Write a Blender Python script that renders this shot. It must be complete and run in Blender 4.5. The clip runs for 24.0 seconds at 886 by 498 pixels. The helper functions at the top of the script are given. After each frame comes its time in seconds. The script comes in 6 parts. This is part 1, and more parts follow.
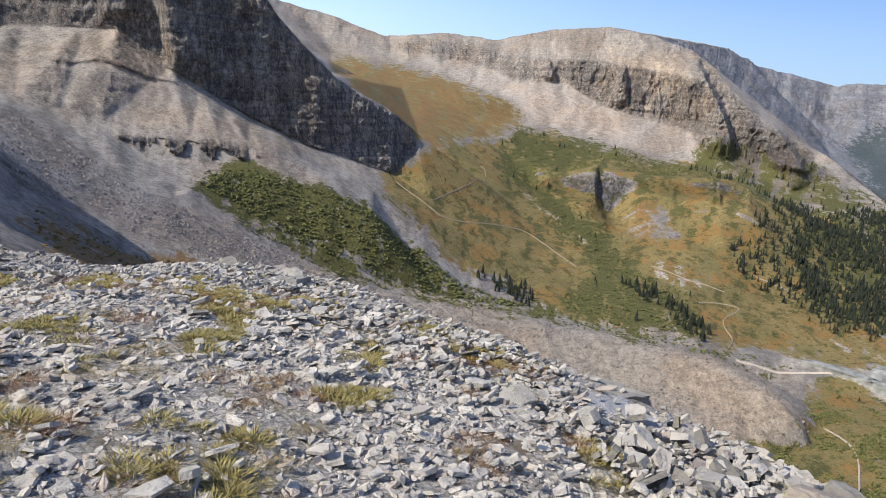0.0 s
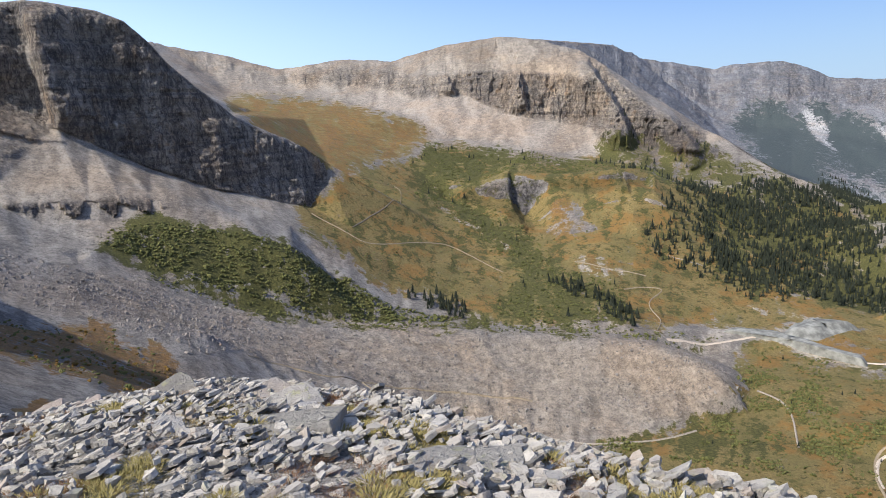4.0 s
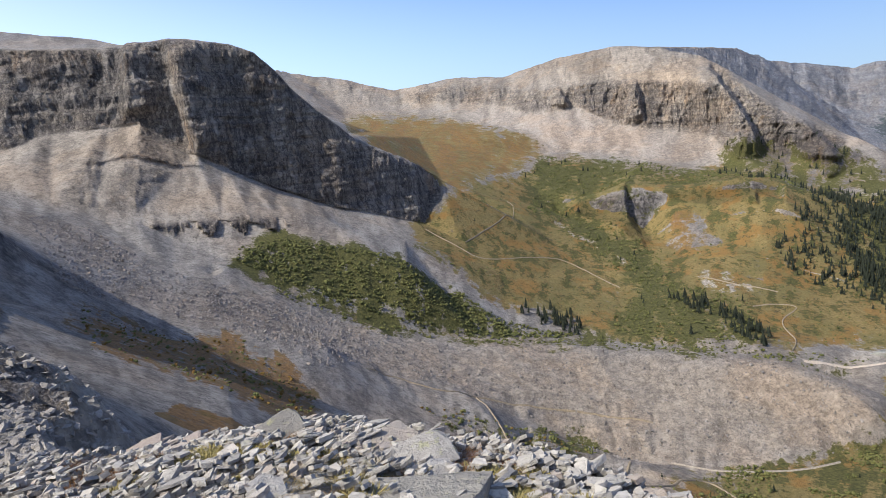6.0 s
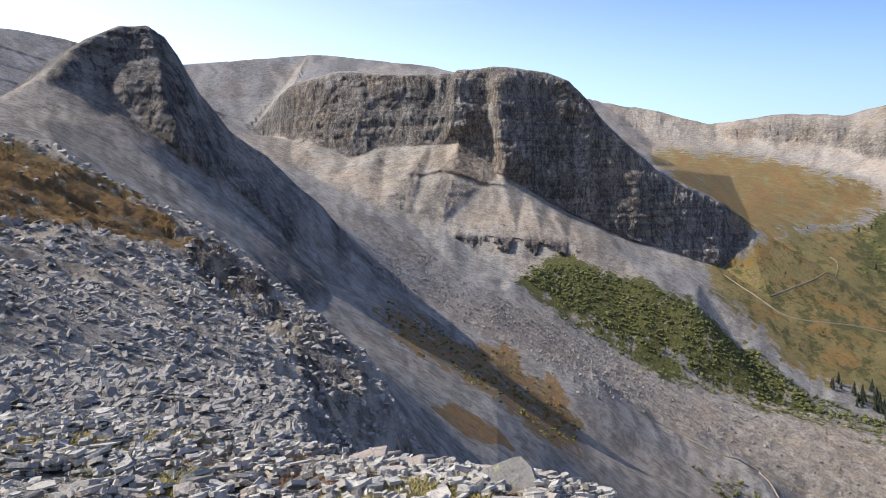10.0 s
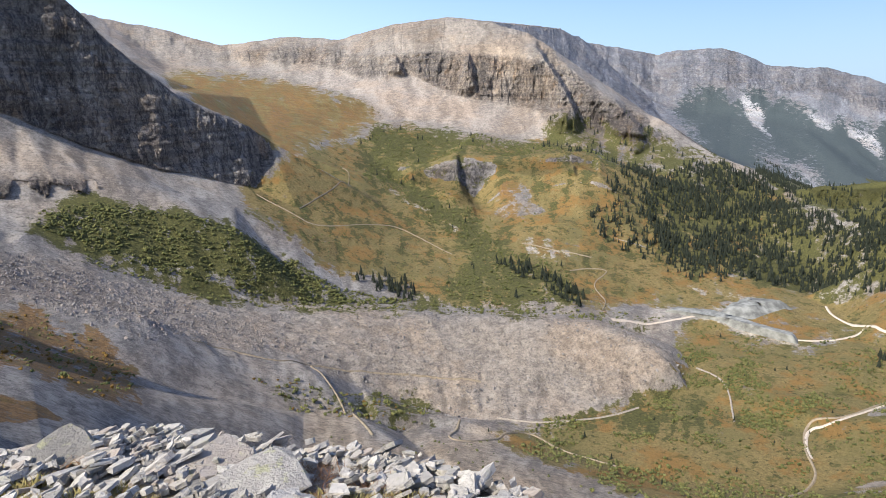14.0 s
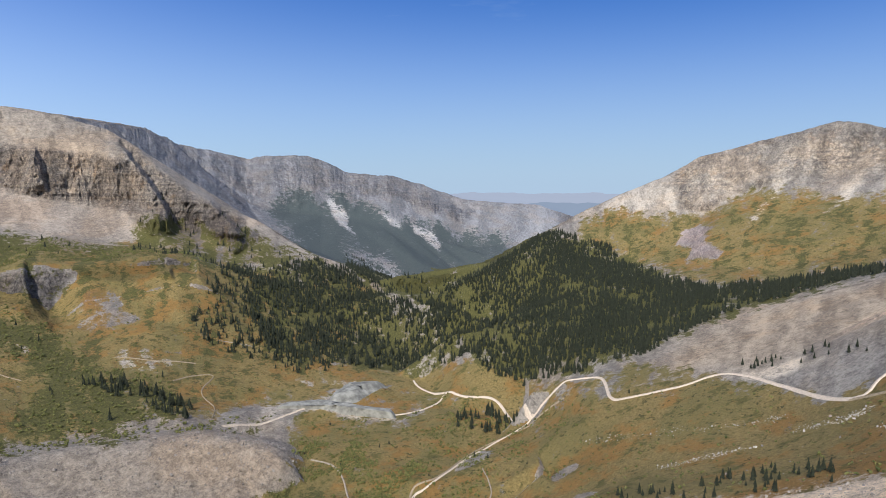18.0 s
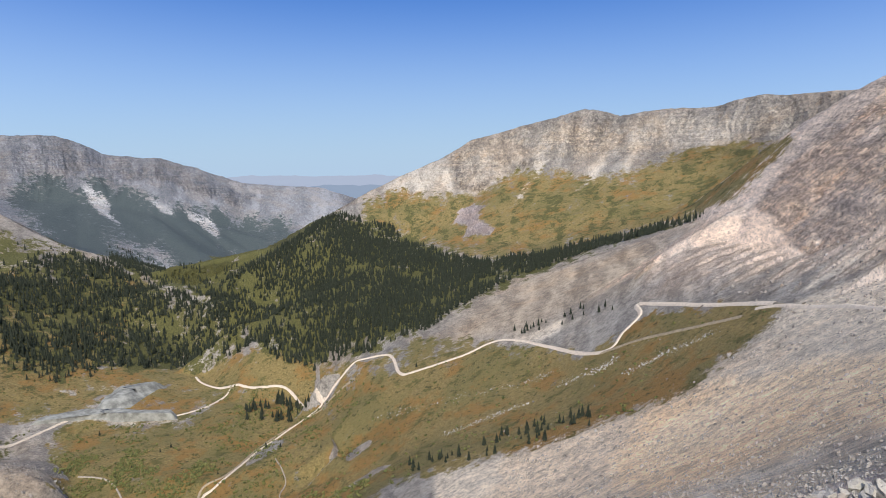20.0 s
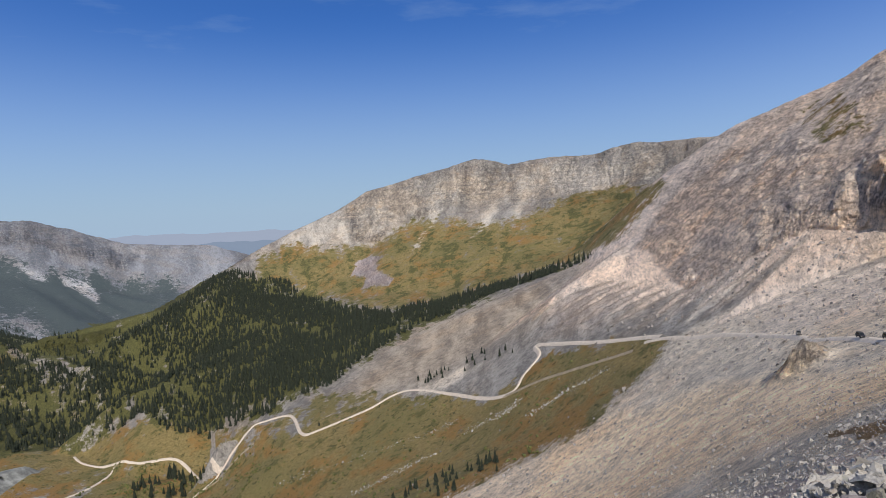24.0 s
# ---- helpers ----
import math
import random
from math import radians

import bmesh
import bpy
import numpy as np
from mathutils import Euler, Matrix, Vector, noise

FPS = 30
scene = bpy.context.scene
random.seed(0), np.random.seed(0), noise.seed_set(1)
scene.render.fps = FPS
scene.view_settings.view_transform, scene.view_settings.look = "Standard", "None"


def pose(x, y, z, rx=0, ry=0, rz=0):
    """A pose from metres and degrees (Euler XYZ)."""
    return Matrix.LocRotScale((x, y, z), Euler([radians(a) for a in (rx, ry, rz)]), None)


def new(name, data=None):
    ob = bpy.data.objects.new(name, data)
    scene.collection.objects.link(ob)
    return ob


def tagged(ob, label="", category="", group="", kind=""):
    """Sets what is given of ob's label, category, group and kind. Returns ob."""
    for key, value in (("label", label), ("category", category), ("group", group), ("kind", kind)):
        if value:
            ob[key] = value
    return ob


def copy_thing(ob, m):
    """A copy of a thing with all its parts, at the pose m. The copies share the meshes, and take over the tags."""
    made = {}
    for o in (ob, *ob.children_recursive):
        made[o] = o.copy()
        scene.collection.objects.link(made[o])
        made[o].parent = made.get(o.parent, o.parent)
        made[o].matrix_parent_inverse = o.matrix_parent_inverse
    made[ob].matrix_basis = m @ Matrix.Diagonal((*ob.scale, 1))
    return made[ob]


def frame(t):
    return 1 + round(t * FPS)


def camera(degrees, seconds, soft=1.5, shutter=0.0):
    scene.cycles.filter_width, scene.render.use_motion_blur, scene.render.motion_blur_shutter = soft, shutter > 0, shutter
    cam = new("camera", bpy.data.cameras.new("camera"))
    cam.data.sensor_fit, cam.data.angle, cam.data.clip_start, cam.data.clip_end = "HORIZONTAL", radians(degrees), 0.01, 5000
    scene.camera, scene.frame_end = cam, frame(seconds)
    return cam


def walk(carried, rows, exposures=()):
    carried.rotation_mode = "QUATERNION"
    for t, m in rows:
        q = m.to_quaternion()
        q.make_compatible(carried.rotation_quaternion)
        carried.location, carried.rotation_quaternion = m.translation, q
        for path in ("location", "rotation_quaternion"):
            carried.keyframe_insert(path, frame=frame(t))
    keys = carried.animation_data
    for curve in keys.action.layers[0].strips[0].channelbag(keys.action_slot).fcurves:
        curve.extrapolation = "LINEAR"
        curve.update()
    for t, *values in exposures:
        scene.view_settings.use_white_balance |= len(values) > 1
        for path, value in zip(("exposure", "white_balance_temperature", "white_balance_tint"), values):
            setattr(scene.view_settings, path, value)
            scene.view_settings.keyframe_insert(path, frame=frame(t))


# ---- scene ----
cam = camera(67.7, 24.0, 0.75)
# seconds, x, y, z, heading (left of north +), pitch, roll
PATH = [
    (0.0, -0.00, 0.00, 0.00, -3.06, -14.29, 3.64),
    (0.5, -0.18, 0.48, -0.06, -5.73, -9.63, 3.47),
    (1.0, -0.36, 0.97, -0.12, -4.42, -11.76, 1.76),
    (1.5, -0.51, 1.51, -0.13, -9.82, -17.47, -0.22),
    (2.0, -0.68, 1.97, -0.18, -11.58, -17.14, -1.10),
    (2.5, -0.81, 2.45, -0.28, -8.40, -14.14, 1.57),
    (4.5, -1.40, 4.40, -0.60, -8.30, -12.66, -5.74),
    (5.0, -1.45, 4.71, -0.66, -2.71, -13.60, -5.75),
    (5.5, -1.49, 5.00, -0.71, -3.98, -15.07, -6.05),
    (6.0, -1.44, 5.22, -0.79, -0.00, -10.53, -5.37),
    (6.5, -1.41, 5.45, -0.83, -2.66, -10.90, -2.86),
    (7.0, -1.34, 5.63, -0.86, -5.77, -13.53, -4.70),
    (7.5, -1.37, 5.74, -0.88, 8.47, -11.14, -2.70),
    (8.0, -1.40, 5.86, -0.91, 22.84, -6.13, -3.26),
    (8.5, -1.44, 5.97, -0.94, 30.31, -2.28, -2.18),
    (9.0, -1.47, 6.09, -0.97, 33.16, -4.52, -0.84),
    (9.5, -1.50, 6.20, -1.00, 29.53, -5.53, -0.88),
    (11.5, -1.50, 6.20, -1.00, 10.22, -10.85, -1.78),
    (12.0, -1.50, 6.20, -1.00, 4.24, -11.86, -2.25),
    (12.5, -1.50, 6.20, -1.00, -1.58, -12.59, -2.52),
    (13.0, -1.50, 6.20, -1.00, -6.87, -13.46, -3.07),
    (13.5, -1.50, 6.20, -1.00, -10.73, -14.00, -2.87),
    (14.0, -1.50, 6.20, -1.00, -14.34, -14.31, -2.09),
    (14.5, -1.50, 6.20, -1.00, -19.02, -14.12, -0.59),
    (15.0, -1.50, 6.20, -1.00, -23.79, -13.82, -0.33),
    (15.5, -1.50, 6.20, -1.00, -31.17, -12.26, -1.11),
    (16.0, -1.50, 6.20, -1.00, -36.52, -11.77, -1.92),
    (16.5, -1.50, 6.20, -1.00, -40.25, -10.56, -1.53),
    (17.0, -1.50, 6.20, -1.00, -44.42, -8.74, -0.91),
    (17.5, -1.50, 6.20, -1.00, -46.32, -7.11, -0.31),
    (19.5, -1.50, 6.20, -1.00, -60.78, -7.76, -0.76),
    (20.0, -1.50, 6.20, -1.00, -67.07, -8.04, -0.35),
    (20.5, -1.50, 6.20, -1.00, -74.05, -6.58, -2.86),
    (21.0, -1.50, 6.20, -1.00, -78.55, -7.71, -2.46),
    (21.5, -1.50, 6.20, -1.00, -83.59, -7.65, -1.95),
    (22.0, -1.50, 6.20, -1.00, -88.90, -7.36, -2.19),
    (22.5, -1.50, 6.20, -1.00, -92.29, -6.11, -1.28),
    (23.0, -1.50, 6.20, -1.00, -92.49, -4.97, -1.63),
    (23.5, -1.50, 6.20, -1.00, -83.15, -4.77, -1.94),
    (24.0, -1.50, 6.20, -1.00, -76.01, -3.88, -2.18),
]
# the camera's own exposure: seconds, stops
EXPOSURES = [(0.0, 0.15), (7.0, 0.12), (9.0, 0.2), (11.5, 0.3), (13.5, 0.34), (15.0, 0.3), (16.5, 0.02), (17.5, -0.14), (19.5, -0.02), (21.0, -0.24), (22.0, -0.32), (23.0, -0.32), (24.0, -0.36)]
walk(cam, [(t, pose(x, y, z, 0, 0, h) @ pose(0, 0, 0, 90 + p, 0, 0) @ pose(0, 0, 0, 0, 0, r)) for t, x, y, z, h, p, r in PATH], EXPOSURES)

# ---------------------------------------------------------------- light
SUN_AZ, SUN_EL = 113.0, 43.0
world = bpy.data.worlds.new("sky")
scene.world = world
world.use_nodes = True
wn, wl = world.node_tree.nodes, world.node_tree.links
sky = wn.new("ShaderNodeTexSky")
sky.sky_type, sky.sun_disc = "NISHITA", False
sky.sun_elevation, sky.sun_rotation = radians(SUN_EL), radians(-SUN_AZ)
sky.altitude, sky.air_density, sky.dust_density, sky.ozone_density = 2000, 1.1, 0.05, 3.0
# haze: paler towards the horizon, brighter towards the sun
SUN_WAY = Vector((-math.sin(radians(SUN_AZ)) * math.cos(radians(SUN_EL)), math.cos(radians(SUN_AZ)) * math.cos(radians(SUN_EL)), math.sin(radians(SUN_EL))))


def settle(node, operation=None, use_clamp=None, interpolation_type=None, data_type=None, blend_type=None, attribute_name=None):
    """Set those of a node's own settings that are given."""
    if data_type is not None:
        node.data_type = data_type
    if operation is not None:
        node.operation = operation
    if use_clamp is not None:
        node.use_clamp = use_clamp
    if interpolation_type is not None:
        node.interpolation_type = interpolation_type
    if blend_type is not None:
        node.blend_type = blend_type
    if attribute_name is not None:
        node.attribute_name = attribute_name


def sky_node(kind, *inputs, **values):
    node = wn.new(kind)
    settle(node, **values)
    for i, value in enumerate(inputs):
        if isinstance(value, bpy.types.NodeSocket):
            wl.new(value, node.inputs[i])
        elif value is not None:
            node.inputs[i].default_value = value
    return node


way = wn.new("ShaderNodeTexCoord").outputs["Generated"]
height = sky_node("ShaderNodeSeparateXYZ", way).outputs[2]
toward = sky_node("ShaderNodeVectorMath", way, tuple(SUN_WAY), operation="DOT_PRODUCT").outputs["Value"]
glow = sky_node("ShaderNodeMapRange", toward, -0.75, 0.60, 0.55, 2.4, interpolation_type="SMOOTHSTEP").outputs[0]
pale = sky_node("ShaderNodeMapRange", toward, -0.75, 0.60, 0.95, 1.9, interpolation_type="SMOOTHSTEP").outputs[0]
low = sky_node("ShaderNodeMapRange", height, -0.05, 0.29, 0.90, 0.0, interpolation_type="SMOOTHSTEP").outputs[0]
wisps = sky_node("ShaderNodeTexNoise", sky_node("ShaderNodeVectorMath", way, (1.6, 3.0, 14.0), operation="MULTIPLY").outputs[0], None, 1.4, 6.0, 0.6).outputs["Fac"]
wisps = sky_node("ShaderNodeMapRange", wisps, 0.52, 0.8, 0.0, 0.24).outputs[0]
deep = sky_node("ShaderNodeMix", sky_node("ShaderNodeMapRange", toward, -0.6, 0.5, 0.0, 1.0).outputs[0], data_type="RGBA")
deep.inputs[6].default_value, deep.inputs[7].default_value = (0.35, 0.88, 1.70, 1), (1.6, 1.14, 0.88, 1)
blue = sky_node("ShaderNodeMix", 1.0, data_type="RGBA", blend_type="MULTIPLY")
wl.new(sky.outputs[0], blue.inputs[6])
wl.new(deep.outputs[2], blue.inputs[7])
clear = sky_node("ShaderNodeVectorMath", blue.outputs[2], operation="SCALE")
wl.new(glow, clear.inputs["Scale"])
milky = sky_node("ShaderNodeVectorMath", (5.3, 6.9, 8.9), operation="SCALE")
wl.new(pale, milky.inputs["Scale"])
lit = sky_node("ShaderNodeMix", sky_node("ShaderNodeMath", low, wisps, operation="MAXIMUM").outputs[0], data_type="RGBA")
wl.new(clear.outputs[0], lit.inputs[6])
wl.new(milky.outputs[0], lit.inputs[7])
wl.new(lit.outputs[2], wn["Background"].inputs["Color"])
wn["Background"].inputs["Strength"].default_value = 0.10
sun = new("sun", bpy.data.lights.new("sun", "SUN"))
sun.data.energy, sun.data.angle, sun.data.color = 5.0, radians(0.53), (1.0, 0.92, 0.82)
sun.matrix_world = pose(0, 0, 0, 90 - SUN_EL, 0, SUN_AZ + 180)

# ---------------------------------------------------------------- plan lines of the land
EYE = np.array([-1.5, 6.2, -1.0])
LINES = {
    'dome_crest': [(-504, 2455, 246), (-386, 2426, 219), (-290, 2389, 197), (-225, 2396, 173), (-121, 2353, 140), (-31, 2306, 146), (75, 2255, 157), (193, 2198, 151), (245, 2192, 136), (309, 2134, 154), (399, 2047, 167), (527, 1935, 175), (634, 1850, 152), (703, 1771, 121), (733, 1704, 84), (739, 1647, 49), (768, 1589, 5), (800, 1528, -38), (863, 1447, -86), (896, 1402, -108), (923, 1349, -143), (956, 1288, -180), (995, 1206, -209), (1014, 1110, -239), (1024, 1003, -278), (1039, 913, -319)],
    'dome_crest2': [(949, 950, -241), (967, 873, -287), (972, 790, -303)],
    'dome_clifftop': [(-270, 2291, 127), (-102, 2254, 108), (164, 2100, 91), (336, 1907, 83), (442, 1812, 71), (548, 1741, 58), (635, 1679, 42), (695, 1634, 29)],
    'dome_cliffbase': [(-299, 2236, 92), (-71, 2205, 63), (124, 2052, 50), (259, 1848, 11), (404, 1791, 13), (474, 1711, -33), (562, 1652, -50), (662, 1593, -60), (718, 1547, -69), (753, 1462, -128)],
    'dome_talus': [(-274, 2139, 67), (-53, 2056, 43), (126, 1902, 1), (241, 1739, -32), (307, 1637, -90), (426, 1548, -105), (540, 1469, -130), (593, 1427, -140), (659, 1419, -127), (729, 1362, -158), (793, 1255, -189), (813, 1145, -212)],
    'bench': [(-210, 1693, 12), (-85, 1654, -11), (61, 1555, -47), (142, 1399, -98), (211, 1269, -152), (268, 1227, -159), (338, 1199, -134), (395, 1170, -145), (454, 1149, -143), (524, 1129, -135), (583, 1111, -149)],
    'bowl_foot': [(222, 1222, -185), (282, 1199, -181), (332, 1164, -182), (349, 1138, -211), (399, 1150, -162), (457, 1128, -161), (517, 1113, -155), (568, 1103, -166)],
    'bench_base': [(210, 1213, -176), (264, 1125, -195), (323, 1052, -220), (372, 1020, -225), (428, 1008, -215), (495, 1021, -187), (544, 1036, -168)],
    'hill': [(11, 1156, -100), (52, 1105, -133), (118, 1120, -141), (153, 1055, -180), (191, 977, -214), (243, 909, -239), (325, 893, -243), (432, 930, -226), (556, 977, -218), (635, 964, -252)],
    'hill_low': [(-101, 830, -124), (-33, 856, -148), (31, 916, -165), (75, 853, -201), (145, 833, -235), (209, 788, -252), (285, 785, -252), (381, 821, -256), (503, 881, -258), (589, 862, -271), (660, 822, -286)],
    'vale': [(-213, 665, -115), (-174, 656, -143), (-138, 652, -165), (-92, 660, -188), (-31, 678, -214), (32, 700, -232), (124, 730, -252), (222, 712, -263), (288, 682, -266), (332, 655, -269)],
    'knoll': [(-219, 708, -104), (-182, 719, -106), (-133, 724, -118), (-86, 726, -130), (-43, 717, -153), (-28, 701, -181)],
    'mor_top': [(-225, 627, -121), (-186, 619, -135), (-143, 610, -160), (-87, 620, -186), (-30, 636, -211), (23, 646, -225), (111, 657, -238), (200, 645, -249), (284, 612, -252), (326, 579, -255), (346, 549, -260), (354, 526, -267)],
    'mor_mid': [(-169, 498, -141), (-129, 531, -166), (-52, 564, -208), (23, 586, -240), (96, 588, -261), (178, 579, -278), (261, 562, -283), (312, 543, -280), (339, 527, -275)],
    'mor_toe': [(20, 551, -242), (58, 548, -265), (97, 545, -284), (133, 522, -291), (184, 516, -293), (239, 515, -295), (292, 506, -296), (351, 515, -297), (394, 547, -297), (420, 603, -298), (416, 659, -298)],
    'floor': [(140, 518, -293), (201, 497, -296), (279, 494, -298), (368, 513, -299), (383, 469, -300), (417, 416, -299), (354, 338, -294), (263, 378, -293), (200, 448, -292), (542, 439, -301), (649, 456, -303), (626, 561, -304), (550, 615, -303), (488, 659, -301), (407, 651, -300), (441, 326, -285), (490, 314, -280)],
    'tail': [(439, 732, -290), (518, 742, -292), (591, 722, -296), (673, 758, -300), (692, 663, -305)],
    'spurfall': [(682, 1319, -161), (742, 1216, -207), (786, 1078, -234), (798, 954, -276), (799, 832, -300)],
    'outlet': [(730, 761, -312), (807, 706, -318), (879, 666, -286), (905, 762, -292), (982, 744, -298), (952, 875, -290)],
    'bank': [(-99, 466, -164), (-68, 482, -189), (-35, 505, -211), (11, 526, -227), (-8, 461, -235), (33, 460, -253), (75, 460, -262), (115, 472, -262), (-70, 431, -202), (-90, 396, -170)],
    'gully_scree': [(-273, 496, -103), (-226, 475, -123), (-171, 455, -142), (-119, 441, -157), (-91, 447, -162)],
    'rust': [(-188, 278, -61), (-162, 283, -76), (-131, 288, -90), (-101, 300, -110), (-80, 316, -131), (-70, 329, -141)],
    'rust_low': [(-105, 178, -61), (-94, 183, -69), (-82, 200, -85), (-72, 214, -98)],
    'horn_crest': [(-281, 182, 31), (-305, 217, 47), (-322, 245, 63), (-325, 258, 72), (-321, 279, 83), (-313, 288, 85), (-311, 297, 80), (-315, 314, 67), (-317, 328, 52), (-316, 356, 26), (-310, 374, 15), (-301, 400, -7), (-291, 420, -24), (-281, 427, -45), (-269, 428, -62), (-245, 437, -85)],
    'horn_face': [(-248, 177, 21), (-263, 224, 19), (-267, 264, 6), (-263, 296, -17), (-243, 312, -41), (-222, 316, -63)],
    'horn_foot': [(-172, 129, 3), (-175, 157, -9), (-175, 186, -22), (-170, 205, -36), (-156, 215, -55), (-139, 221, -68)],
    'ridge_left': [(-1375, 608, 267), (-1353, 657, 261), (-1332, 699, 260), (-1294, 768, 275), (-1256, 829, 278), (-1213, 891, 269), (-1165, 952, 244), (-1276, 1277, 244), (-1201, 1348, 255), (-1078, 1386, 278), (-990, 1389, 290), (-796, 1395, 258), (-647, 1360, 233), (-556, 1292, 201)],
    'left_low': [(-827, 365, 107), (-710, 378, 83), (-511, 323, 56)],
    'mesa_top': [(-854, 987, 66), (-684, 894, 140), (-583, 880, 154), (-518, 874, 143), (-457, 885, 139), (-392, 900, 136), (-379, 894, 144), (-305, 890, 137), (-254, 896, 129), (-223, 904, 116), (-203, 912, 96), (-187, 920, 70), (-155, 934, 36), (-110, 955, -8), (-73, 976, -27), (-29, 1006, -50), (-1, 1036, -77)],
    'mesa_back': [(-785, 1044, 157), (-641, 1022, 164), (-453, 1064, 161), (-354, 1059, 151), (-264, 1054, 126), (-222, 1053, 77), (-176, 1062, 29), (-102, 1082, -30)],
    'mesa_base': [(-766, 931, 60), (-591, 827, 44), (-509, 809, 18), (-465, 830, 33), (-446, 846, 54), (-400, 841, 37), (-361, 848, 40), (-331, 854, 54), (-300, 843, -4), (-268, 851, -24), (-209, 870, -60), (-145, 892, -92), (-85, 924, -113), (-25, 956, -138)],
    'mesa_apron': [(-545, 723, 7), (-441, 687, -28), (-359, 694, -59), (-296, 712, -72), (-215, 744, -76), (-160, 768, -89), (-100, 795, -115), (-48, 820, -136)],
    'apron_step': [(-283, 696, -92), (-216, 725, -96), (-150, 751, -102)],
    'gl_head': [(-519, 642, 13), (-383, 545, -35), (-328, 521, -65), (-279, 538, -90), (-248, 597, -109), (-214, 663, -116), (-217, 523, -122), (-153, 504, -138), (-100, 507, -157)],
    'spur': [(-139, 66, 13), (-126, 69, 11), (-112, 75, 6), (-100, 78, 2), (-91, 78, -2), (-81, 79, -6), (-71, 78, -10), (-65, 77, -12), (-54, 73, -16), (-46, 68, -18), (-38, 64, -19), (-31, 56, -19), (-26, 50, -19)],
    'spur_mid': [(-57, 30, -4), (-59, 37, -5), (-54, 42, -7), (-44, 43, -10), (-33, 40, -12), (-23, 35, -13)],
    'spur_low': [(-26, 16, -6), (-24, 19, -7), (-21, 22, -8), (-16, 22, -8), (-12, 20, -8)],
    'peak_crest': [(1048, 48, -74), (998, 2, -33), (947, -47, 12), (914, -85, 41), (892, -106, 55), (845, -144, 79), (796, -183, 97), (743, -227, 112), (686, -268, 141), (629, -299, 157), (598, -335, 164), (537, -375, 162)],
    'peak_mid': [(898, 35, -87), (778, -23, -50), (672, -89, -8), (632, -138, 29), (590, -180, 51), (568, -212, 65), (547, -237, 76), (533, -267, 91), (521, -288, 106), (466, -302, 94), (437, -309, 84)],
    'butt_top': [(615, -59, -52), (548, -100, -19), (497, -142, 3), (477, -157, 18), (445, -169, 28), (426, -184, 32), (418, -206, 40), (399, -224, 32), (376, -238, 27)],
    'peak_cliffbase': [(648, -6, -78), (530, -54, -72), (497, -90, -47), (468, -125, -25), (454, -145, -15), (407, -158, -34), (392, -167, -33), (382, -189, -20), (370, -210, -13), (350, -223, -7), (331, -234, -1)],
    'peak_foot': [(634, 82, -99), (558, 35, -103), (498, -2, -100), (437, -32, -88), (395, -49, -77), (330, -69, -61), (275, -81, -52), (239, -91, -42), (214, -100, -32), (197, -110, -23), (181, -117, -17), (168, -118, -13)],
    'road_up': [(551, 95, -165), (555, 65, -126), (508, 24, -112), (428, -16, -92), (355, -43, -72), (302, -57, -61), (255, -61, -54), (224, -71, -47), (183, -70, -41), (170, -76, -35), (148, -76, -27), (108, -63, -21), (75, -50, -16)],
    'knob': [(240, -57, -51), (238, -53, -56), (230, -59, -60)],
    'rslope1': [(549, 244, -209), (496, 157, -203), (458, 106, -185), (435, 62, -157), (417, 37, -140), (378, 4, -125), (337, -26, -100), (284, -46, -78), (214, -58, -56), (166, -59, -41), (124, -56, -29), (75, -42, -18), (47, -30, -13)],
    'rslope2': [(417, 171, -196), (366, 103, -178), (334, 62, -151), (288, 18, -122), (218, -14, -83), (145, -27, -49), (98, -28, -30), (62, -23, -19), (33, -14, -11), (19, -9, -7)],
    'rslope3': [(198, 15, -101), (138, -7, -66), (77, -12, -33), (41, -8, -17), (22, -5, -9), (13, -2, -6), (8, -1, -5)],
    'rslope4': [(38, -1, -21), (22, 0, -12), (13, 1, -7), (9, 1, -5), (6, 1, -4), (5, 2, -4)],
    'meadow': [(479, 467, -297), (602, 490, -295), (650, 449, -290), (469, 309, -259), (433, 254, -256), (457, 205, -227), (406, 142, -198), (538, 270, -234), (494, 221, -230), (539, 187, -209), (543, 139, -192), (561, 97, -169), (577, 302, -220), (637, 208, -190), (665, 142, -160), (615, 73, -137), (620, 158, -175)],
    'forest_edge': [(615, 416, -239), (666, 369, -226), (714, 317, -211), (814, 280, -185), (930, 237, -162), (1005, 173, -136), (1074, 105, -115), (1128, 32, -87)],
    'forest_slope': [(760, 655, -244), (786, 589, -234), (833, 558, -223), (910, 861, -247), (1029, 878, -223), (1112, 855, -198), (1235, 819, -148), (1033, 614, -195), (969, 479, -205), (1100, 430, -177), (1081, 293, -161)],
    'rightridge': [(984, 900, -252), (1160, 923, -215), (1320, 908, -160), (1408, 864, -124), (1470, 817, -84), (1545, 758, -43), (1615, 677, -1), (1651, 613, 42), (1690, 491, 75), (1706, 341, 115), (1721, 251, 95), (1693, 138, 108), (1658, 35, 106), (1618, -27, 124), (1575, -102, 121)],
    'rr_cliffbase': [(1441, 786, -96), (1484, 652, -83), (1487, 537, -88), (1556, 451, -17), (1571, 299, -6), (1551, 156, 5), (1518, 48, 20), (1445, -98, 31)],
    'rr_foot': [(1239, 610, -189), (1212, 473, -167), (1129, 306, -158), (1182, 204, -120), (1197, 75, -89), (1198, -3, -51)],
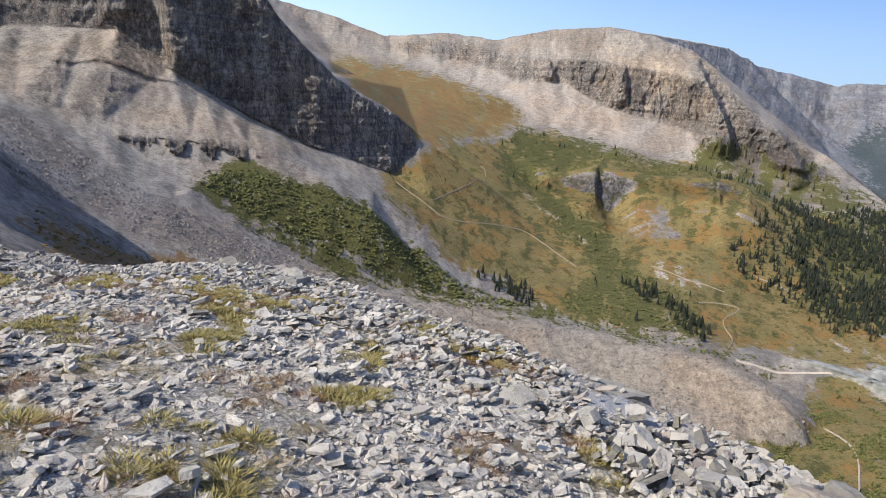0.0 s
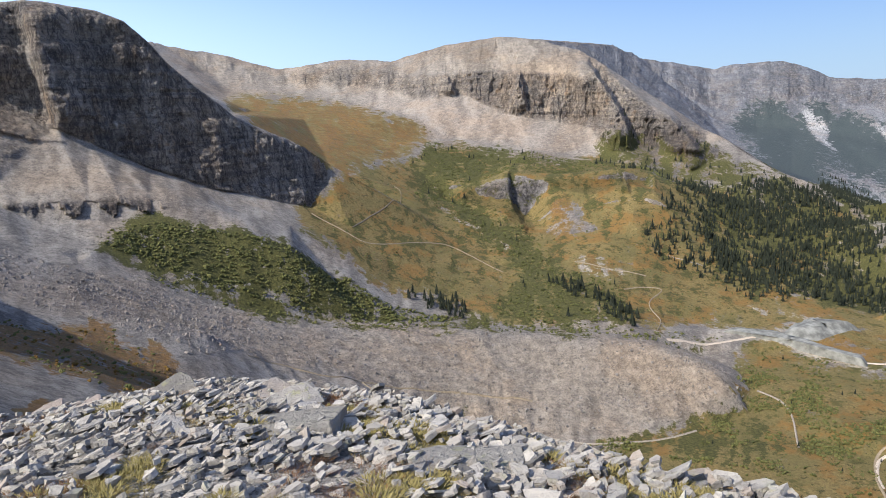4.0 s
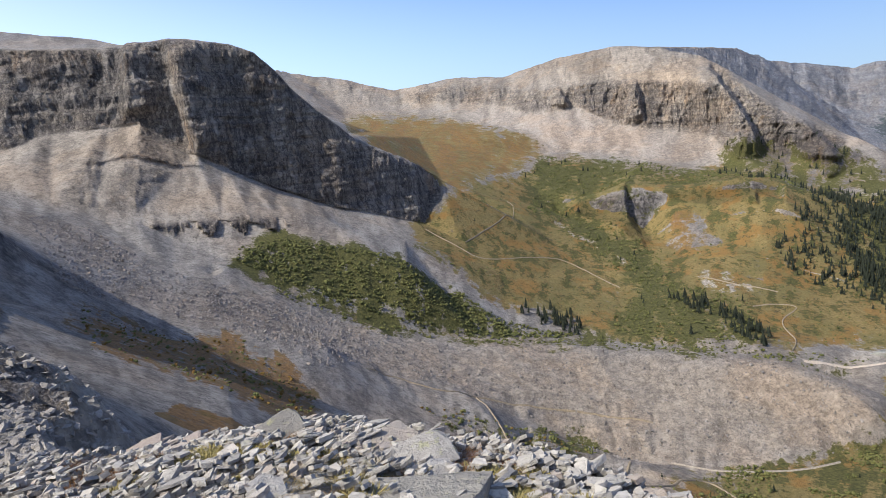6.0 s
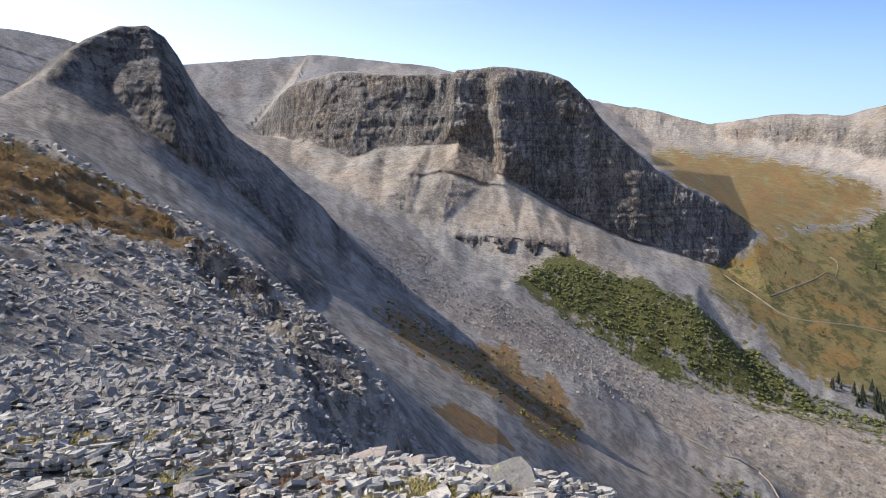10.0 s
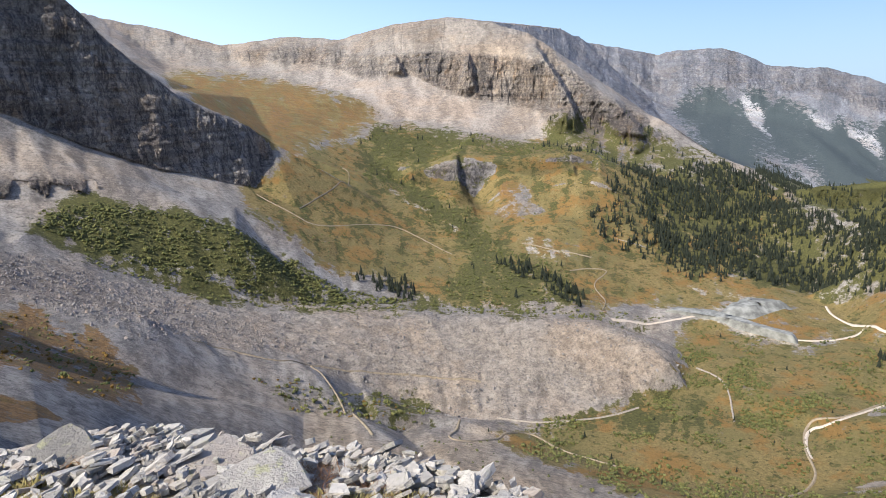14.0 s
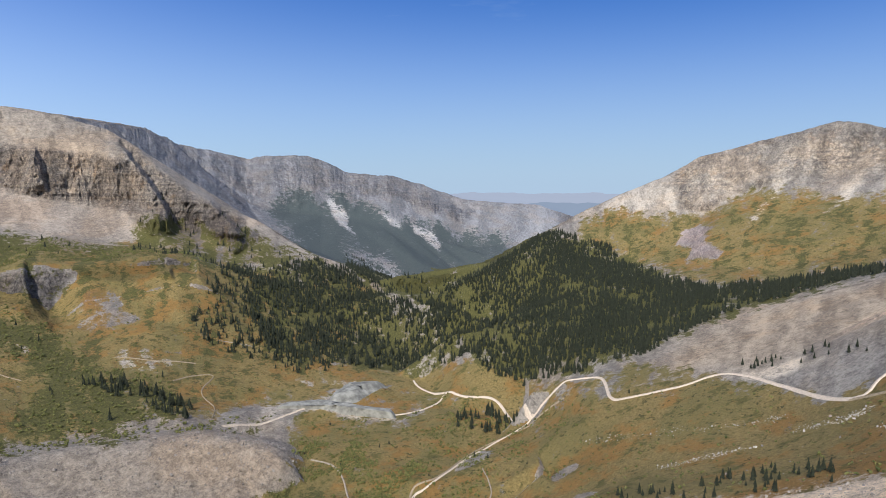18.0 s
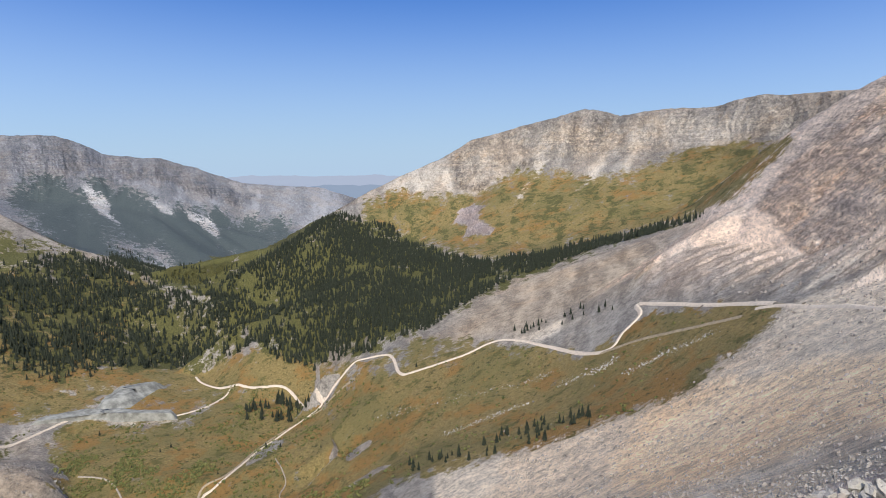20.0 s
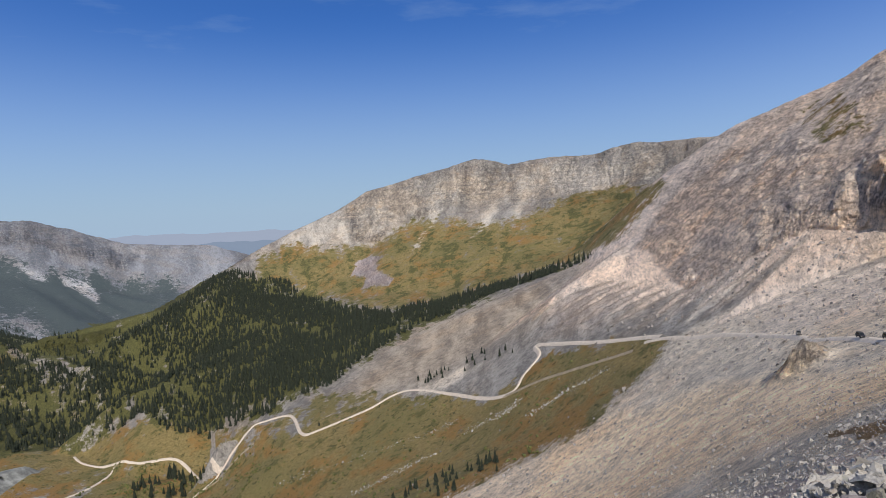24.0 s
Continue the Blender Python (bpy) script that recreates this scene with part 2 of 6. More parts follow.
    'far_crest': [(1145, 2779, 145), (1207, 2642, 189), (1317, 2701, 157), (1777, 3477, 155), (1883, 3421, 148), (2067, 3312, 103), (2200, 3225, 123), (2331, 3132, 128), (2432, 3054, 88), (2507, 2993, 31), (2702, 2817, 8), (2841, 2677, -51), (2993, 2504, -136), (3076, 2402, -164), (3273, 2304, -163), (3430, 2250, -182), (3613, 2146, -239), (3791, 2032, -332)],
    'far_mid': [(1650, 2863, -92), (1919, 2690, -182), (2137, 2520, -216), (2343, 2329, -277), (2609, 2184, -376), (2865, 2014, -373), (3161, 1927, -346)],
    'far_foot': [(1437, 2172, -228), (1615, 1913, -336), (1711, 1828, -404), (1964, 1857, -368), (2225, 1864, -447), (2589, 1885, -382)],
    'canyon': [(1212, 1596, -248), (1275, 1413, -307), (1370, 1322, -359), (1739, 1510, -415), (2115, 1682, -416)],
}

# which part of the land a line belongs to
REGION = {}
for number, names in enumerate(("dome_crest dome_crest2 dome_clifftop dome_cliffbase dome_talus", "mesa_top mesa_back mesa_base mesa_apron",
                                "mor_top mor_mid", "horn_crest horn_face horn_foot", "peak_crest peak_mid butt_top peak_cliffbase", "spur spur_mid spur_low",
                                "rightridge rr_cliffbase rr_foot", "far_crest far_mid far_foot", "ridge_left left_low"), 1):
    for name in names.split():
        REGION[name] = number



def fbm(x, y, scale, octaves=4, seed=0, gain=0.5, ridged=False):
    """Smooth noise of about -1 to 1 over the plan."""
    out, amp, total = np.zeros_like(x), 1.0, 0.0
    for o in range(octaves):
        u, v = x / scale + 37.7 * o + seed * 11.3, y / scale - 17.1 * o + seed * 7.9
        i, j = np.floor(u).astype(np.int64), np.floor(v).astype(np.int64)
        fu, fv = u - i, v - j

        def corner(a, b):
            h = (a * 374761393 + b * 668265263 + (seed + o) * 974634599) & 0x7FFFFFFF
            h = ((h ^ (h >> 13)) * 1274126177) & 0x7FFFFFFF
            return ((h ^ (h >> 16)) & 0xFFFF) / 32767.5 - 1
        su, sv = fu * fu * (3 - 2 * fu), fv * fv * (3 - 2 * fv)
        n = (corner(i, j) * (1 - su) + corner(i + 1, j) * su) * (1 - sv) + (corner(i, j + 1) * (1 - su) + corner(i + 1, j + 1) * su) * sv
        if ridged:
            n = 1 - 2 * np.abs(n)
        out, total = out + n * amp, total + amp
        amp, scale = amp * gain, scale * 0.5
    return out / total


# rows and columns of the land's grid, finer towards the viewpoint
AZ = np.concatenate([np.arange(-132, -46, 0.15), np.arange(-46, 20, 0.11), np.arange(20, 74, 0.16), np.arange(74, 228, 3.0)])
RAD = np.concatenate([np.exp(np.arange(math.log(a), math.log(b), s)) for a, b, s in (
    (3, 30, 0.028), (30, 400, 0.018), (400, 760, 0.006), (760, 860, 0.012), (860, 1030, 0.004), (1030, 1150, 0.012), (1150, 1260, 0.006),
    (1260, 1480, 0.012), (1480, 2100, 0.005), (2100, 2900, 0.015), (2900, 4100, 0.009), (4100, 4950, 0.015))])
NA, NR = len(AZ), len(RAD)
GA, GR = np.meshgrid(np.radians(AZ), RAD, indexing="ij")
GX, GY = EYE[0] - np.sin(GA) * GR, EYE[1] + np.cos(GA) * GR


def land_points():
    pts, kinds = [], []
    for name, line in LINES.items():
        for a, b in zip(line, line[1:]):
            a, b = np.array(a, float), np.array(b, float)
            if name_breaks(a, b):
                pts.append(a)
                continue
            n = max(1, int(np.linalg.norm((b - a)[:2]) / (4 + 0.03 * np.linalg.norm(a[:2]))))
            pts += [a + (b - a) * k / n for k in range(n)]
        pts.append(np.array(line[-1], float))
        kinds += [REGION.get(name, 0)] * (len(pts) - len(kinds))
    # land below the ledge, behind the viewer, and past the ridges
    for az, r, z in ((60, 20, -6), (40, 22, -11), (20, 22, -17), (0, 20, -19), (-20, 20, -19), (-40, 20, -19), (-60, 18, -16),
                     (-75, 14, -11), (-10, 90, -85), (15, 90, -75), (-40, 90, -85), (-65, 90, -75), (-20, 250, -190), (-50, 250, -200),
                     (0, 250, -180), (-75, 110, -62), (20, 60, -45), (30, 40, -24)):
        a = math.radians(az)
        pts.append(np.array((EYE[0] - math.sin(a) * r, EYE[1] + math.cos(a) * r, z)))
    for az in range(80, 240, 20):
        a = math.radians(az)
        for r, z in ((4, -2.2), (12, -2), (40, 2), (200, 20), (1000, 90), (4800, 100)):
            pts.append(np.array((EYE[0] - math.sin(a) * r, EYE[1] + math.cos(a) * r, z)))
    for az in range(-130, 80, 10):
        a = math.radians(az)
        r, z = (4900, -700) if -75 < az < -25 else (3600, -100)
        pts.append(np.array((EYE[0] - math.sin(a) * r, EYE[1] + math.cos(a) * r, z)))
        r = 4960
        pts.append(np.array((EYE[0] - math.sin(a) * r, EYE[1] + math.cos(a) * r, -600 if -75 < az < -25 else -200)))
    kinds += [0] * (len(pts) - len(kinds))
    return np.array(pts), np.array(kinds)


def name_breaks(a, b):
    return np.linalg.norm((b - a)[:2]) > 0.45 * (200 + np.linalg.norm(a[:2]))


def land_heights():
    from mathutils import geometry
    P, K = land_points()
    verts, _, faces, origin, _, _ = geometry.delaunay_2d_cdt([Vector(p[:2]) for p in P], [], [], 0, 1e-4)
    Z = np.array([P[o[0]][2] if o else 0.0 for o in origin])
    K = np.array([K[o[0]] if o else 0 for o in origin])
    V = np.array([tuple(v) for v in verts])
    rel = V - EYE[:2]
    va, vr = np.degrees(np.arctan2(-rel[:, 0], rel[:, 1])), np.hypot(rel[:, 0], rel[:, 1])
    H, G = np.full((NA, NR), np.nan), np.zeros((NA, NR), int)
    for f in faces:
        f = list(f)
        q, z = rel[f], Z[f]
        a = va[f].copy()
        a = a[0] + (a - a[0] + 180) % 360 - 180
        d = (q[1, 0] - q[0, 0]) * (q[2, 1] - q[0, 1]) - (q[2, 0] - q[0, 0]) * (q[1, 1] - q[0, 1])
        if abs(d) < 1e-9:
            continue
        r1 = vr[f].max()
        u = [(q[i, 0] * q[(i + 1) % 3, 1] - q[(i + 1) % 3, 0] * q[i, 1]) for i in range(3)]
        around = all(k >= 0 for k in u) or all(k <= 0 for k in u)
        # nearest approach of the triangle's edges
        r0 = 0.0 if around else min(_edge_near(q[i], q[(i + 1) % 3]) for i in range(3))
        i0, i1 = np.searchsorted(RAD, r0 * 0.999), np.searchsorted(RAD, r1 * 1.001)
        if i1 <= i0:
            continue
        if around:
            cols = np.arange(NA)
        else:
            mid = (a.min() + a.max()) / 2
            half = (a.max() - a.min()) / 2 + 1e-6
            cols = np.nonzero(np.abs((AZ - mid + 180) % 360 - 180) <= half)[0]
        if not len(cols):
            continue
        X, Y = GX[cols, i0:i1] - EYE[0], GY[cols, i0:i1] - EYE[1]
        w1 = ((X - q[0, 0]) * (q[2, 1] - q[0, 1]) - (q[2, 0] - q[0, 0]) * (Y - q[0, 1])) / d
        w2 = ((q[1, 0] - q[0, 0]) * (Y - q[0, 1]) - (X - q[0, 0]) * (q[1, 1] - q[0, 1])) / d
        inside = (w1 >= -1e-6) & (w2 >= -1e-6) & (w1 + w2 <= 1 + 1e-6)
        val = z[0] + w1 * (z[1] - z[0]) + w2 * (z[2] - z[0])
        part_h = H[cols, i0:i1]
        part_h[inside] = val[inside]
        H[cols, i0:i1] = part_h
        part_g = G[cols, i0:i1]
        part_g[inside] = np.median(K[f])
        G[cols, i0:i1] = part_g
    H[np.isnan(H)] = -200
    return H, G


def _edge_near(a, b):
    t = np.clip(-(a @ (b - a)) / max(1e-9, (b - a) @ (b - a)), 0, 1)
    return np.linalg.norm(a + t * (b - a))


def smooth(H, n):
    for _ in range(n):
        H = (np.roll(H, 1, 0) + 2 * H + np.roll(H, -1, 0)) / 4
        H[:, 1:-1] = (H[:, :-2] + 2 * H[:, 1:-1] + H[:, 2:]) / 4
    return H


HT, GROUP = land_heights()
HT = smooth(HT, 1)
HT = np.where(GROUP == 9, smooth(HT, 14), HT)
HT = np.where((GROUP == 0) & (GR > 150) & (GR < 600) & (GA > 0.05), smooth(HT, 8), HT)
SOFT = ((GROUP == 0) & (GR > 130) & (GR < 640) & (GA > 0.0)).astype(float)


def blur(H, na, nr):
    """Twice the mean over na columns and nr rows on each side."""
    for axis, k in ((0, na), (1, nr), (0, na), (1, nr)):
        pad = [(0, 0), (0, 0)]
        pad[axis] = (k + 1, k)
        s = np.cumsum(np.pad(H, pad, mode="edge"), axis=axis)
        size = H.shape[axis]
        H = (np.take(s, np.arange(size) + 2 * k + 1, axis) - np.take(s, np.arange(size), axis)) / (2 * k + 1)
    return H


def smoothstep(x, a, b):
    t = np.clip((x - a) / (b - a), 0, 1)
    return t * t * (3 - 2 * t)


def ledge_z(x, y):
    """Top of the shale ledge on which the walk goes."""
    z = -1.564 - 0.1856 * x - 0.0809 * y - 0.0199 * x * x - 0.0004 * x * y - 0.0093 * y * y
    z = z - 0.1 * np.clip((-x - 1.8) / 2, 0, 1) + 0.4 * np.exp(-((x - 4.6) / 2.2) ** 2 - ((y - 1.6) / 1.8) ** 2)
    out = y - rim_y(x)
    z = z - 0.22 * smoothstep(x, 2.4, 4.6) - 0.15 * smoothstep(-x, 2.5, 5.0)
    return z - np.clip(out, 0, None) * np.interp(x, [2, 4], [1.7, 0.55])


RIM = [(-14, 12.0), (-9, 11.0), (-6, 10.6), (-2.5, 10.6), (-1.7, 9.9), (-1.0, 9.5), (-0.4, 8.9), (0.16, 8.1), (1.0, 7.2), (2.0, 6.5), (2.5, 6.2), (3.0, 5.3),
       (5.0, 4.4), (8.0, 3.4), (12.0, 2.0)]


def rim_y(x):
    return np.interp(x, [p[0] for p in RIM], [p[1] for p in RIM])


# one even slope below the eastern mountain, and an even fall into the valley's head
SOFT = blur(SOFT, 10, 5)
HT = HT * (1 - SOFT) + blur(HT, 22, 9) * SOFT
EVEN = smoothstep(-GA, 0.95, 1.12) * smoothstep(GR, 14, 30) * (1 - smoothstep(GR, 640, 820)) * (GROUP == 0)
EVEN = blur(EVEN, 8, 4)
HT = HT * (1 - EVEN) + blur(HT, 30, 10) * EVEN


TONGUE = blur((GROUP == 3).astype(float), 6, 3)
HT = HT * (1 - TONGUE) + blur(HT, 14, 2) * TONGUE
# rows are moved to where the land is steep and open to view, so that cliffs are as finely divided as flats
CLOSE = int(np.searchsorted(RAD, 30.0))


def finer_on_cliffs(rows=490):
    global GR, GA, GX, GY, HT, GROUP, NR
    rise = np.degrees(np.arctan2(HT - EYE[2], GR))
    open_view = rise >= np.maximum.accumulate(rise, axis=1) - 0.25
    open_view = np.minimum(1, 1.6 * blur(open_view.astype(float), 4, 3))
    weight = np.abs(np.diff(rise, axis=1)) * (0.06 + open_view[:, 1:]) / 0.085 + np.diff(np.log(RAD))[None, :] / 0.045
    weight = blur(weight, 7, 2)[:, CLOSE:]
    total = np.concatenate([np.zeros((NA, 1)), np.cumsum(weight, axis=1)], 1)
    far, near = RAD[CLOSE:], RAD[:CLOSE]
    R = np.empty((NA, rows))
    H, G = np.empty((NA, CLOSE + rows)), np.empty((NA, CLOSE + rows), int)
    for i in range(NA):
        R[i] = np.interp(np.linspace(0, total[i, -1], rows), total[i], far)
        H[i, :CLOSE], G[i, :CLOSE] = HT[i, :CLOSE], GROUP[i, :CLOSE]
        H[i, CLOSE:] = np.interp(R[i], RAD, HT[i])
        G[i, CLOSE:] = GROUP[i, np.clip(np.searchsorted(RAD, R[i]), 0, NR - 1)]
    GR = np.concatenate([np.repeat(near[None, :], NA, 0), R], 1)
    GA = np.repeat(np.radians(AZ)[:, None], GR.shape[1], 1)
    GX, GY = EYE[0] - np.sin(GA) * GR, EYE[1] + np.cos(GA) * GR
    HT, GROUP, NR = H, G, GR.shape[1]


finer_on_cliffs()

# plan outlines of what covers the land, and the lines of its roads, paths and streams
ZONES = {
    'meadow_hill': [(-1, 986), (84, 1257), (290, 1548), (535, 1321), (615, 1431), (698, 1330), (785, 1243), (807, 1137), (972, 1178), (989, 1052), (816, 911), (616, 766), (410, 716), (358, 692), (224, 719), (80, 785), (4, 797), (-32, 832), (-30, 965)],
    'bench_grass': [(-269, 1990), (-66, 1989), (107, 1834), (207, 1698), (284, 1589), (82, 1237), (-1, 988), (-7, 1023), (-55, 983), (-152, 1225)],
    'valley_grass': [(130, 468), (199, 492), (277, 490), (351, 507), (398, 555), (423, 638), (496, 647), (551, 567), (653, 587), (665, 507), (626, 382), (341, 199), (186, 330), (171, 384), (145, 430)],
    'right_meadow': [(415, 422), (539, 472), (579, 472), (607, 411), (601, 314), (622, 204), (518, 90), (546, 58), (481, 14), (419, -30), (401, -10), (354, 35), (370, 65), (359, 144), (353, 200)],
    'right_ridge_grass': [(1430, 814), (1448, 684), (1457, 528), (1535, 469), (1504, 366), (1401, 245), (1492, 97), (1477, -1), (1456, -71), (873, -59), (848, -13), (887, 17), (988, 78), (1037, 163), (1017, 238), (1044, 370), (1109, 458), (1248, 618), (1271, 740)],
    'knoll_shrub': [(-215, 692), (-182, 720), (-91, 730), (-54, 740), (-22, 738), (14, 757), (37, 742), (86, 739), (153, 741), (124, 729), (32, 700), (-31, 679), (-106, 667), (-174, 663), (-213, 666)],
    'hill_shrub': [(259, 1524), (412, 1498), (561, 1351), (689, 1312), (621, 1095), (605, 1304), (465, 1177), (367, 1221), (279, 1226), (228, 1245), (273, 1163), (331, 1044), (324, 890), (380, 819), (346, 697), (254, 702), (185, 755), (260, 881), (194, 1078), (148, 1138), (193, 1290), (159, 1356)],
    'rust': [(-230, 403), (-210, 407), (-163, 481), (-126, 454), (-91, 414), (-73, 291), (-91, 275), (-128, 283), (-149, 266)],
    'ochre_low': [(-88, 182), (-96, 223), (-80, 225), (-71, 214), (-75, 181)],
    'spur_grass': [(-125, 57), (-106, 67), (-90, 71), (-82, 77), (-62, 71), (-58, 70), (-62, 60), (-66, 52), (-62, 42), (-55, 34), (-66, 26)],
    'bank_shrub': [(-34, 487), (-4, 507), (27, 508), (81, 554), (127, 530), (99, 470), (50, 440), (10, 437), (-14, 483)],
    'ochre_right': [(105, -23), (84, -22), (64, -19), (68, -16)],
    'rust_right': [(114, -49), (101, -52), (74, -43), (61, -32), (76, -33), (77, -26), (90, -29)],
    'rust_peak': [(209, -90), (234, -118), (255, -143), (351, -217), (352, -230), (342, -244), (210, -149), (179, -112), (169, -97), (195, -91)],
    'tan_top': [(626, -293), (557, -287), (534, -255), (539, -239), (603, -254)],
    'tan_top_b': [(514, -307), (472, -334), (422, -300), (460, -291)],
    'rock_glacier': [(-378, 614), (-333, 634), (-251, 587), (-182, 592), (-109, 624), (-63, 583), (-99, 458), (-161, 486), (-235, 491), (-250, 426)],
    'rust_peak2': [(444, -280), (416, -292), (371, -261), (406, -264)],
    'green_peak': [(765, -183), (667, -204), (524, -189), (545, -161), (607, -157)],
    'moraine': [(-214, 596), (-185, 616), (-143, 608), (-88, 625), (-30, 636), (23, 648), (112, 665), (202, 649), (290, 625), (346, 615), (381, 603), (392, 567), (389, 541), (359, 512), (290, 504), (183, 513), (120, 472), (88, 551), (20, 549), (-51, 544), (-118, 485), (-167, 491), (-193, 520)],
    'tailings': [(346, 654), (428, 713), (497, 698), (559, 707), (610, 674), (620, 651), (533, 638), (494, 645), (419, 658)],
    'tailings2': [(472, 687), (501, 678), (564, 590), (545, 579), (490, 651)],
    'pale_yard': [(406, 752), (502, 791), (571, 748), (662, 745), (576, 704), (455, 715), (395, 701)],
    'green_scree': [(352, 39), (347, 4), (303, -25), (220, -52), (181, -64), (135, -62), (104, -49), (100, -35), (116, -31), (138, -19), (154, -1), (144, 7), (290, 55)],
    'purple_scree': [(76, -9), (56, -14), (45, -13), (23, -3), (11, 3), (12, 3), (74, -3)],
    'lavender': [(637, 72), (690, 29), (745, -22), (649, -86), (515, -111), (525, -68), (519, -21), (534, 25)],
    'white_streak': [(460, -38), (464, -136), (457, -143), (438, -55), (439, -28)],
    'pink_scree': [(416, -52), (449, -148), (383, -152), (348, -172), (253, -110), (249, -91), (307, -75)],
    'white_top': [(639, -250), (605, -287), (569, -319), (516, -303), (548, -275), (476, -206), (558, -194), (599, -193), (610, -238)],
    'sand_slope': [(710, 308), (914, 265), (900, 156), (856, 84), (625, 49), (625, 89), (574, 73), (643, 138), (636, 196), (650, 257)],
    'mesa_fan': [(-664, 795), (-588, 822), (-501, 796), (-450, 835), (-326, 841), (-290, 827), (-201, 836), (-115, 775), (-181, 756), (-296, 712), (-365, 678), (-441, 687), (-564, 735)],
    'dome_pink': [(124, 2048), (258, 1840), (400, 1778), (469, 1695), (646, 1555), (670, 1476), (594, 1431), (427, 1551), (304, 1625), (241, 1738), (110, 1890)],
    'dome_tan': [(232, 2092), (389, 1998), (519, 1908), (624, 1822), (720, 1693), (623, 1648), (442, 1811), (337, 1911)],
    'far_forest': [(1670, 2582), (2015, 2866), (2109, 2706), (2261, 2706), (2333, 2565), (2407, 2391), (2659, 2343), (2698, 2240), (2879, 2172), (2830, 2026), (1177, 940), (2377, 2061), (1101, 992), (1910, 1968), (1712, 2026), (943, 1243), (1540, 2167)],
    'right_white': [(1457, 810), (1532, 752), (1620, 602), (1655, 481), (1667, 334), (1658, 135), (1582, -27), (1548, -96), (1465, -90), (1529, 49), (1571, 300), (1558, 452), (1480, 535)],
    'patch': [(1387, 571), (1403, 522), (1213, 431), (1224, 483), (1313, 525)],
    'bowl_scree': [(376, 1117), (439, 1085), (431, 1005), (366, 1004)],
    'crag_dome': [(-102, 2284), (170, 2148), (278, 1949), (441, 1806), (623, 1647), (727, 1619), (775, 1511), (874, 1415), (790, 1323), (746, 1450), (648, 1428), (646, 1556), (471, 1702), (403, 1790), (259, 1846), (211, 1946), (126, 2066), (-70, 2208)],
    'crag_bowl': [(202, 1227), (267, 1225), (326, 1195), (394, 1166), (522, 1125), (577, 1122), (544, 1078), (462, 1090), (391, 1158), (357, 1148), (331, 1044), (305, 1125), (254, 1171)],
    'crag_horn': [(-313, 241), (-304, 279), (-302, 302), (-310, 349), (-314, 378), (-287, 409), (-265, 353), (-278, 294), (-270, 253), (-274, 226), (-286, 219)],
    'crag_spur': [(-73, 71), (-59, 70), (-43, 64), (-30, 53), (-6, 13), (-6, 13), (-32, 46), (-43, 52), (-59, 62)],
    'crag_peak': [(513, -160), (457, -173), (451, -195), (505, -236), (549, -280), (526, -290), (389, -246), (356, -229), (360, -203), (366, -181), (360, -152), (407, -158), (456, -146)],
    'crag_peak_low': [(745, -22), (854, -101), (713, -157), (513, -160), (460, -143), (495, -90), (515, -53)],
    'crag_ridge': [(1569, 689), (1616, 600), (1649, 479), (1660, 332), (1656, 135), (1628, 55), (1562, 51), (1629, 312), (1583, 459), (1511, 547)],
    'crag_far': [(1662, 3139), (2277, 3063), (2421, 2892), (2759, 2601), (2961, 2354), (2781, 2328), (2474, 2628), (2038, 2848), (1723, 2979)],
    'white_gully': [(195, 1131), (221, 1107), (266, 989), (277, 942), (258, 960), (223, 1040)],
    'yard_bare': [(346, 902), (381, 899), (409, 861), (393, 845), (352, 873)],
    'yard_low': [(535, 781), (571, 748), (655, 737), (600, 708), (543, 736)],
    'spur_dark': [(645, 1505), (802, 1503), (891, 1349), (976, 1180), (890, 1217), (822, 1294), (589, 1100), (663, 1407)],
    'meadow_bare': [(640, 180), (631, 139), (602, 128), (605, 155)],
    'yard_grass': [(388, 718), (513, 808), (753, 783), (668, 593), (653, 587), (551, 567), (492, 641), (617, 648), (623, 689), (500, 702), (431, 719)],
    'strip_grass': [(692, 599), (700, 546), (692, 467), (658, 365), (699, 325), (674, 272), (622, 204), (601, 314), (607, 411), (651, 528)],
    'forest_right': [(959, 907), (1121, 861), (1294, 858), (1305, 684), (1209, 570), (1013, 348), (1024, 278), (1054, 182), (983, 76), (928, 28), (899, 27), (961, 166), (907, 263), (804, 308), (710, 331), (689, 382), (699, 472), (704, 550), (741, 640), (846, 777)],
    'forest_left': [(792, 1207), (943, 1243), (985, 1171), (909, 911), (847, 740), (760, 609), (752, 572), (723, 579), (709, 655), (688, 743), (647, 777), (585, 811), (570, 880), (597, 986)],
    'forest_sparse': [(490, 962), (768, 1256), (792, 1207), (597, 952), (581, 835), (639, 768), (562, 754), (518, 832), (471, 912)],
    'stand_a': [(76, 759), (94, 785), (153, 802), (155, 733), (120, 745)],
    'stand_b': [(280, 840), (335, 832), (366, 730), (335, 667), (314, 744)],
    'stand_c': [(552, 485), (593, 511), (649, 502), (604, 427), (599, 432), (580, 457)],
    'stand_d': [(399, 217), (394, 180), (397, 148), (432, 117), (392, 74), (358, 68), (364, 101), (361, 136), (365, 184)],
    'stand_e': [(651, 205), (650, 176), (647, 130), (598, 90), (593, 95), (625, 154), (630, 188)],
    'stand_f': [(484, 958), (569, 946), (603, 915), (549, 877), (472, 914)],
    'valley_shrub': [(202, 501), (283, 501), (355, 514), (381, 494), (396, 437), (367, 425), (299, 431), (241, 466)],
    'valley_shrub2': [(390, 569), (448, 595), (484, 500), (449, 419), (387, 425), (371, 507)],
    'rr_streak': [(1603, 440), (1608, 413), (1397, 402), (1315, 408), (1395, 424), (1470, 430)],
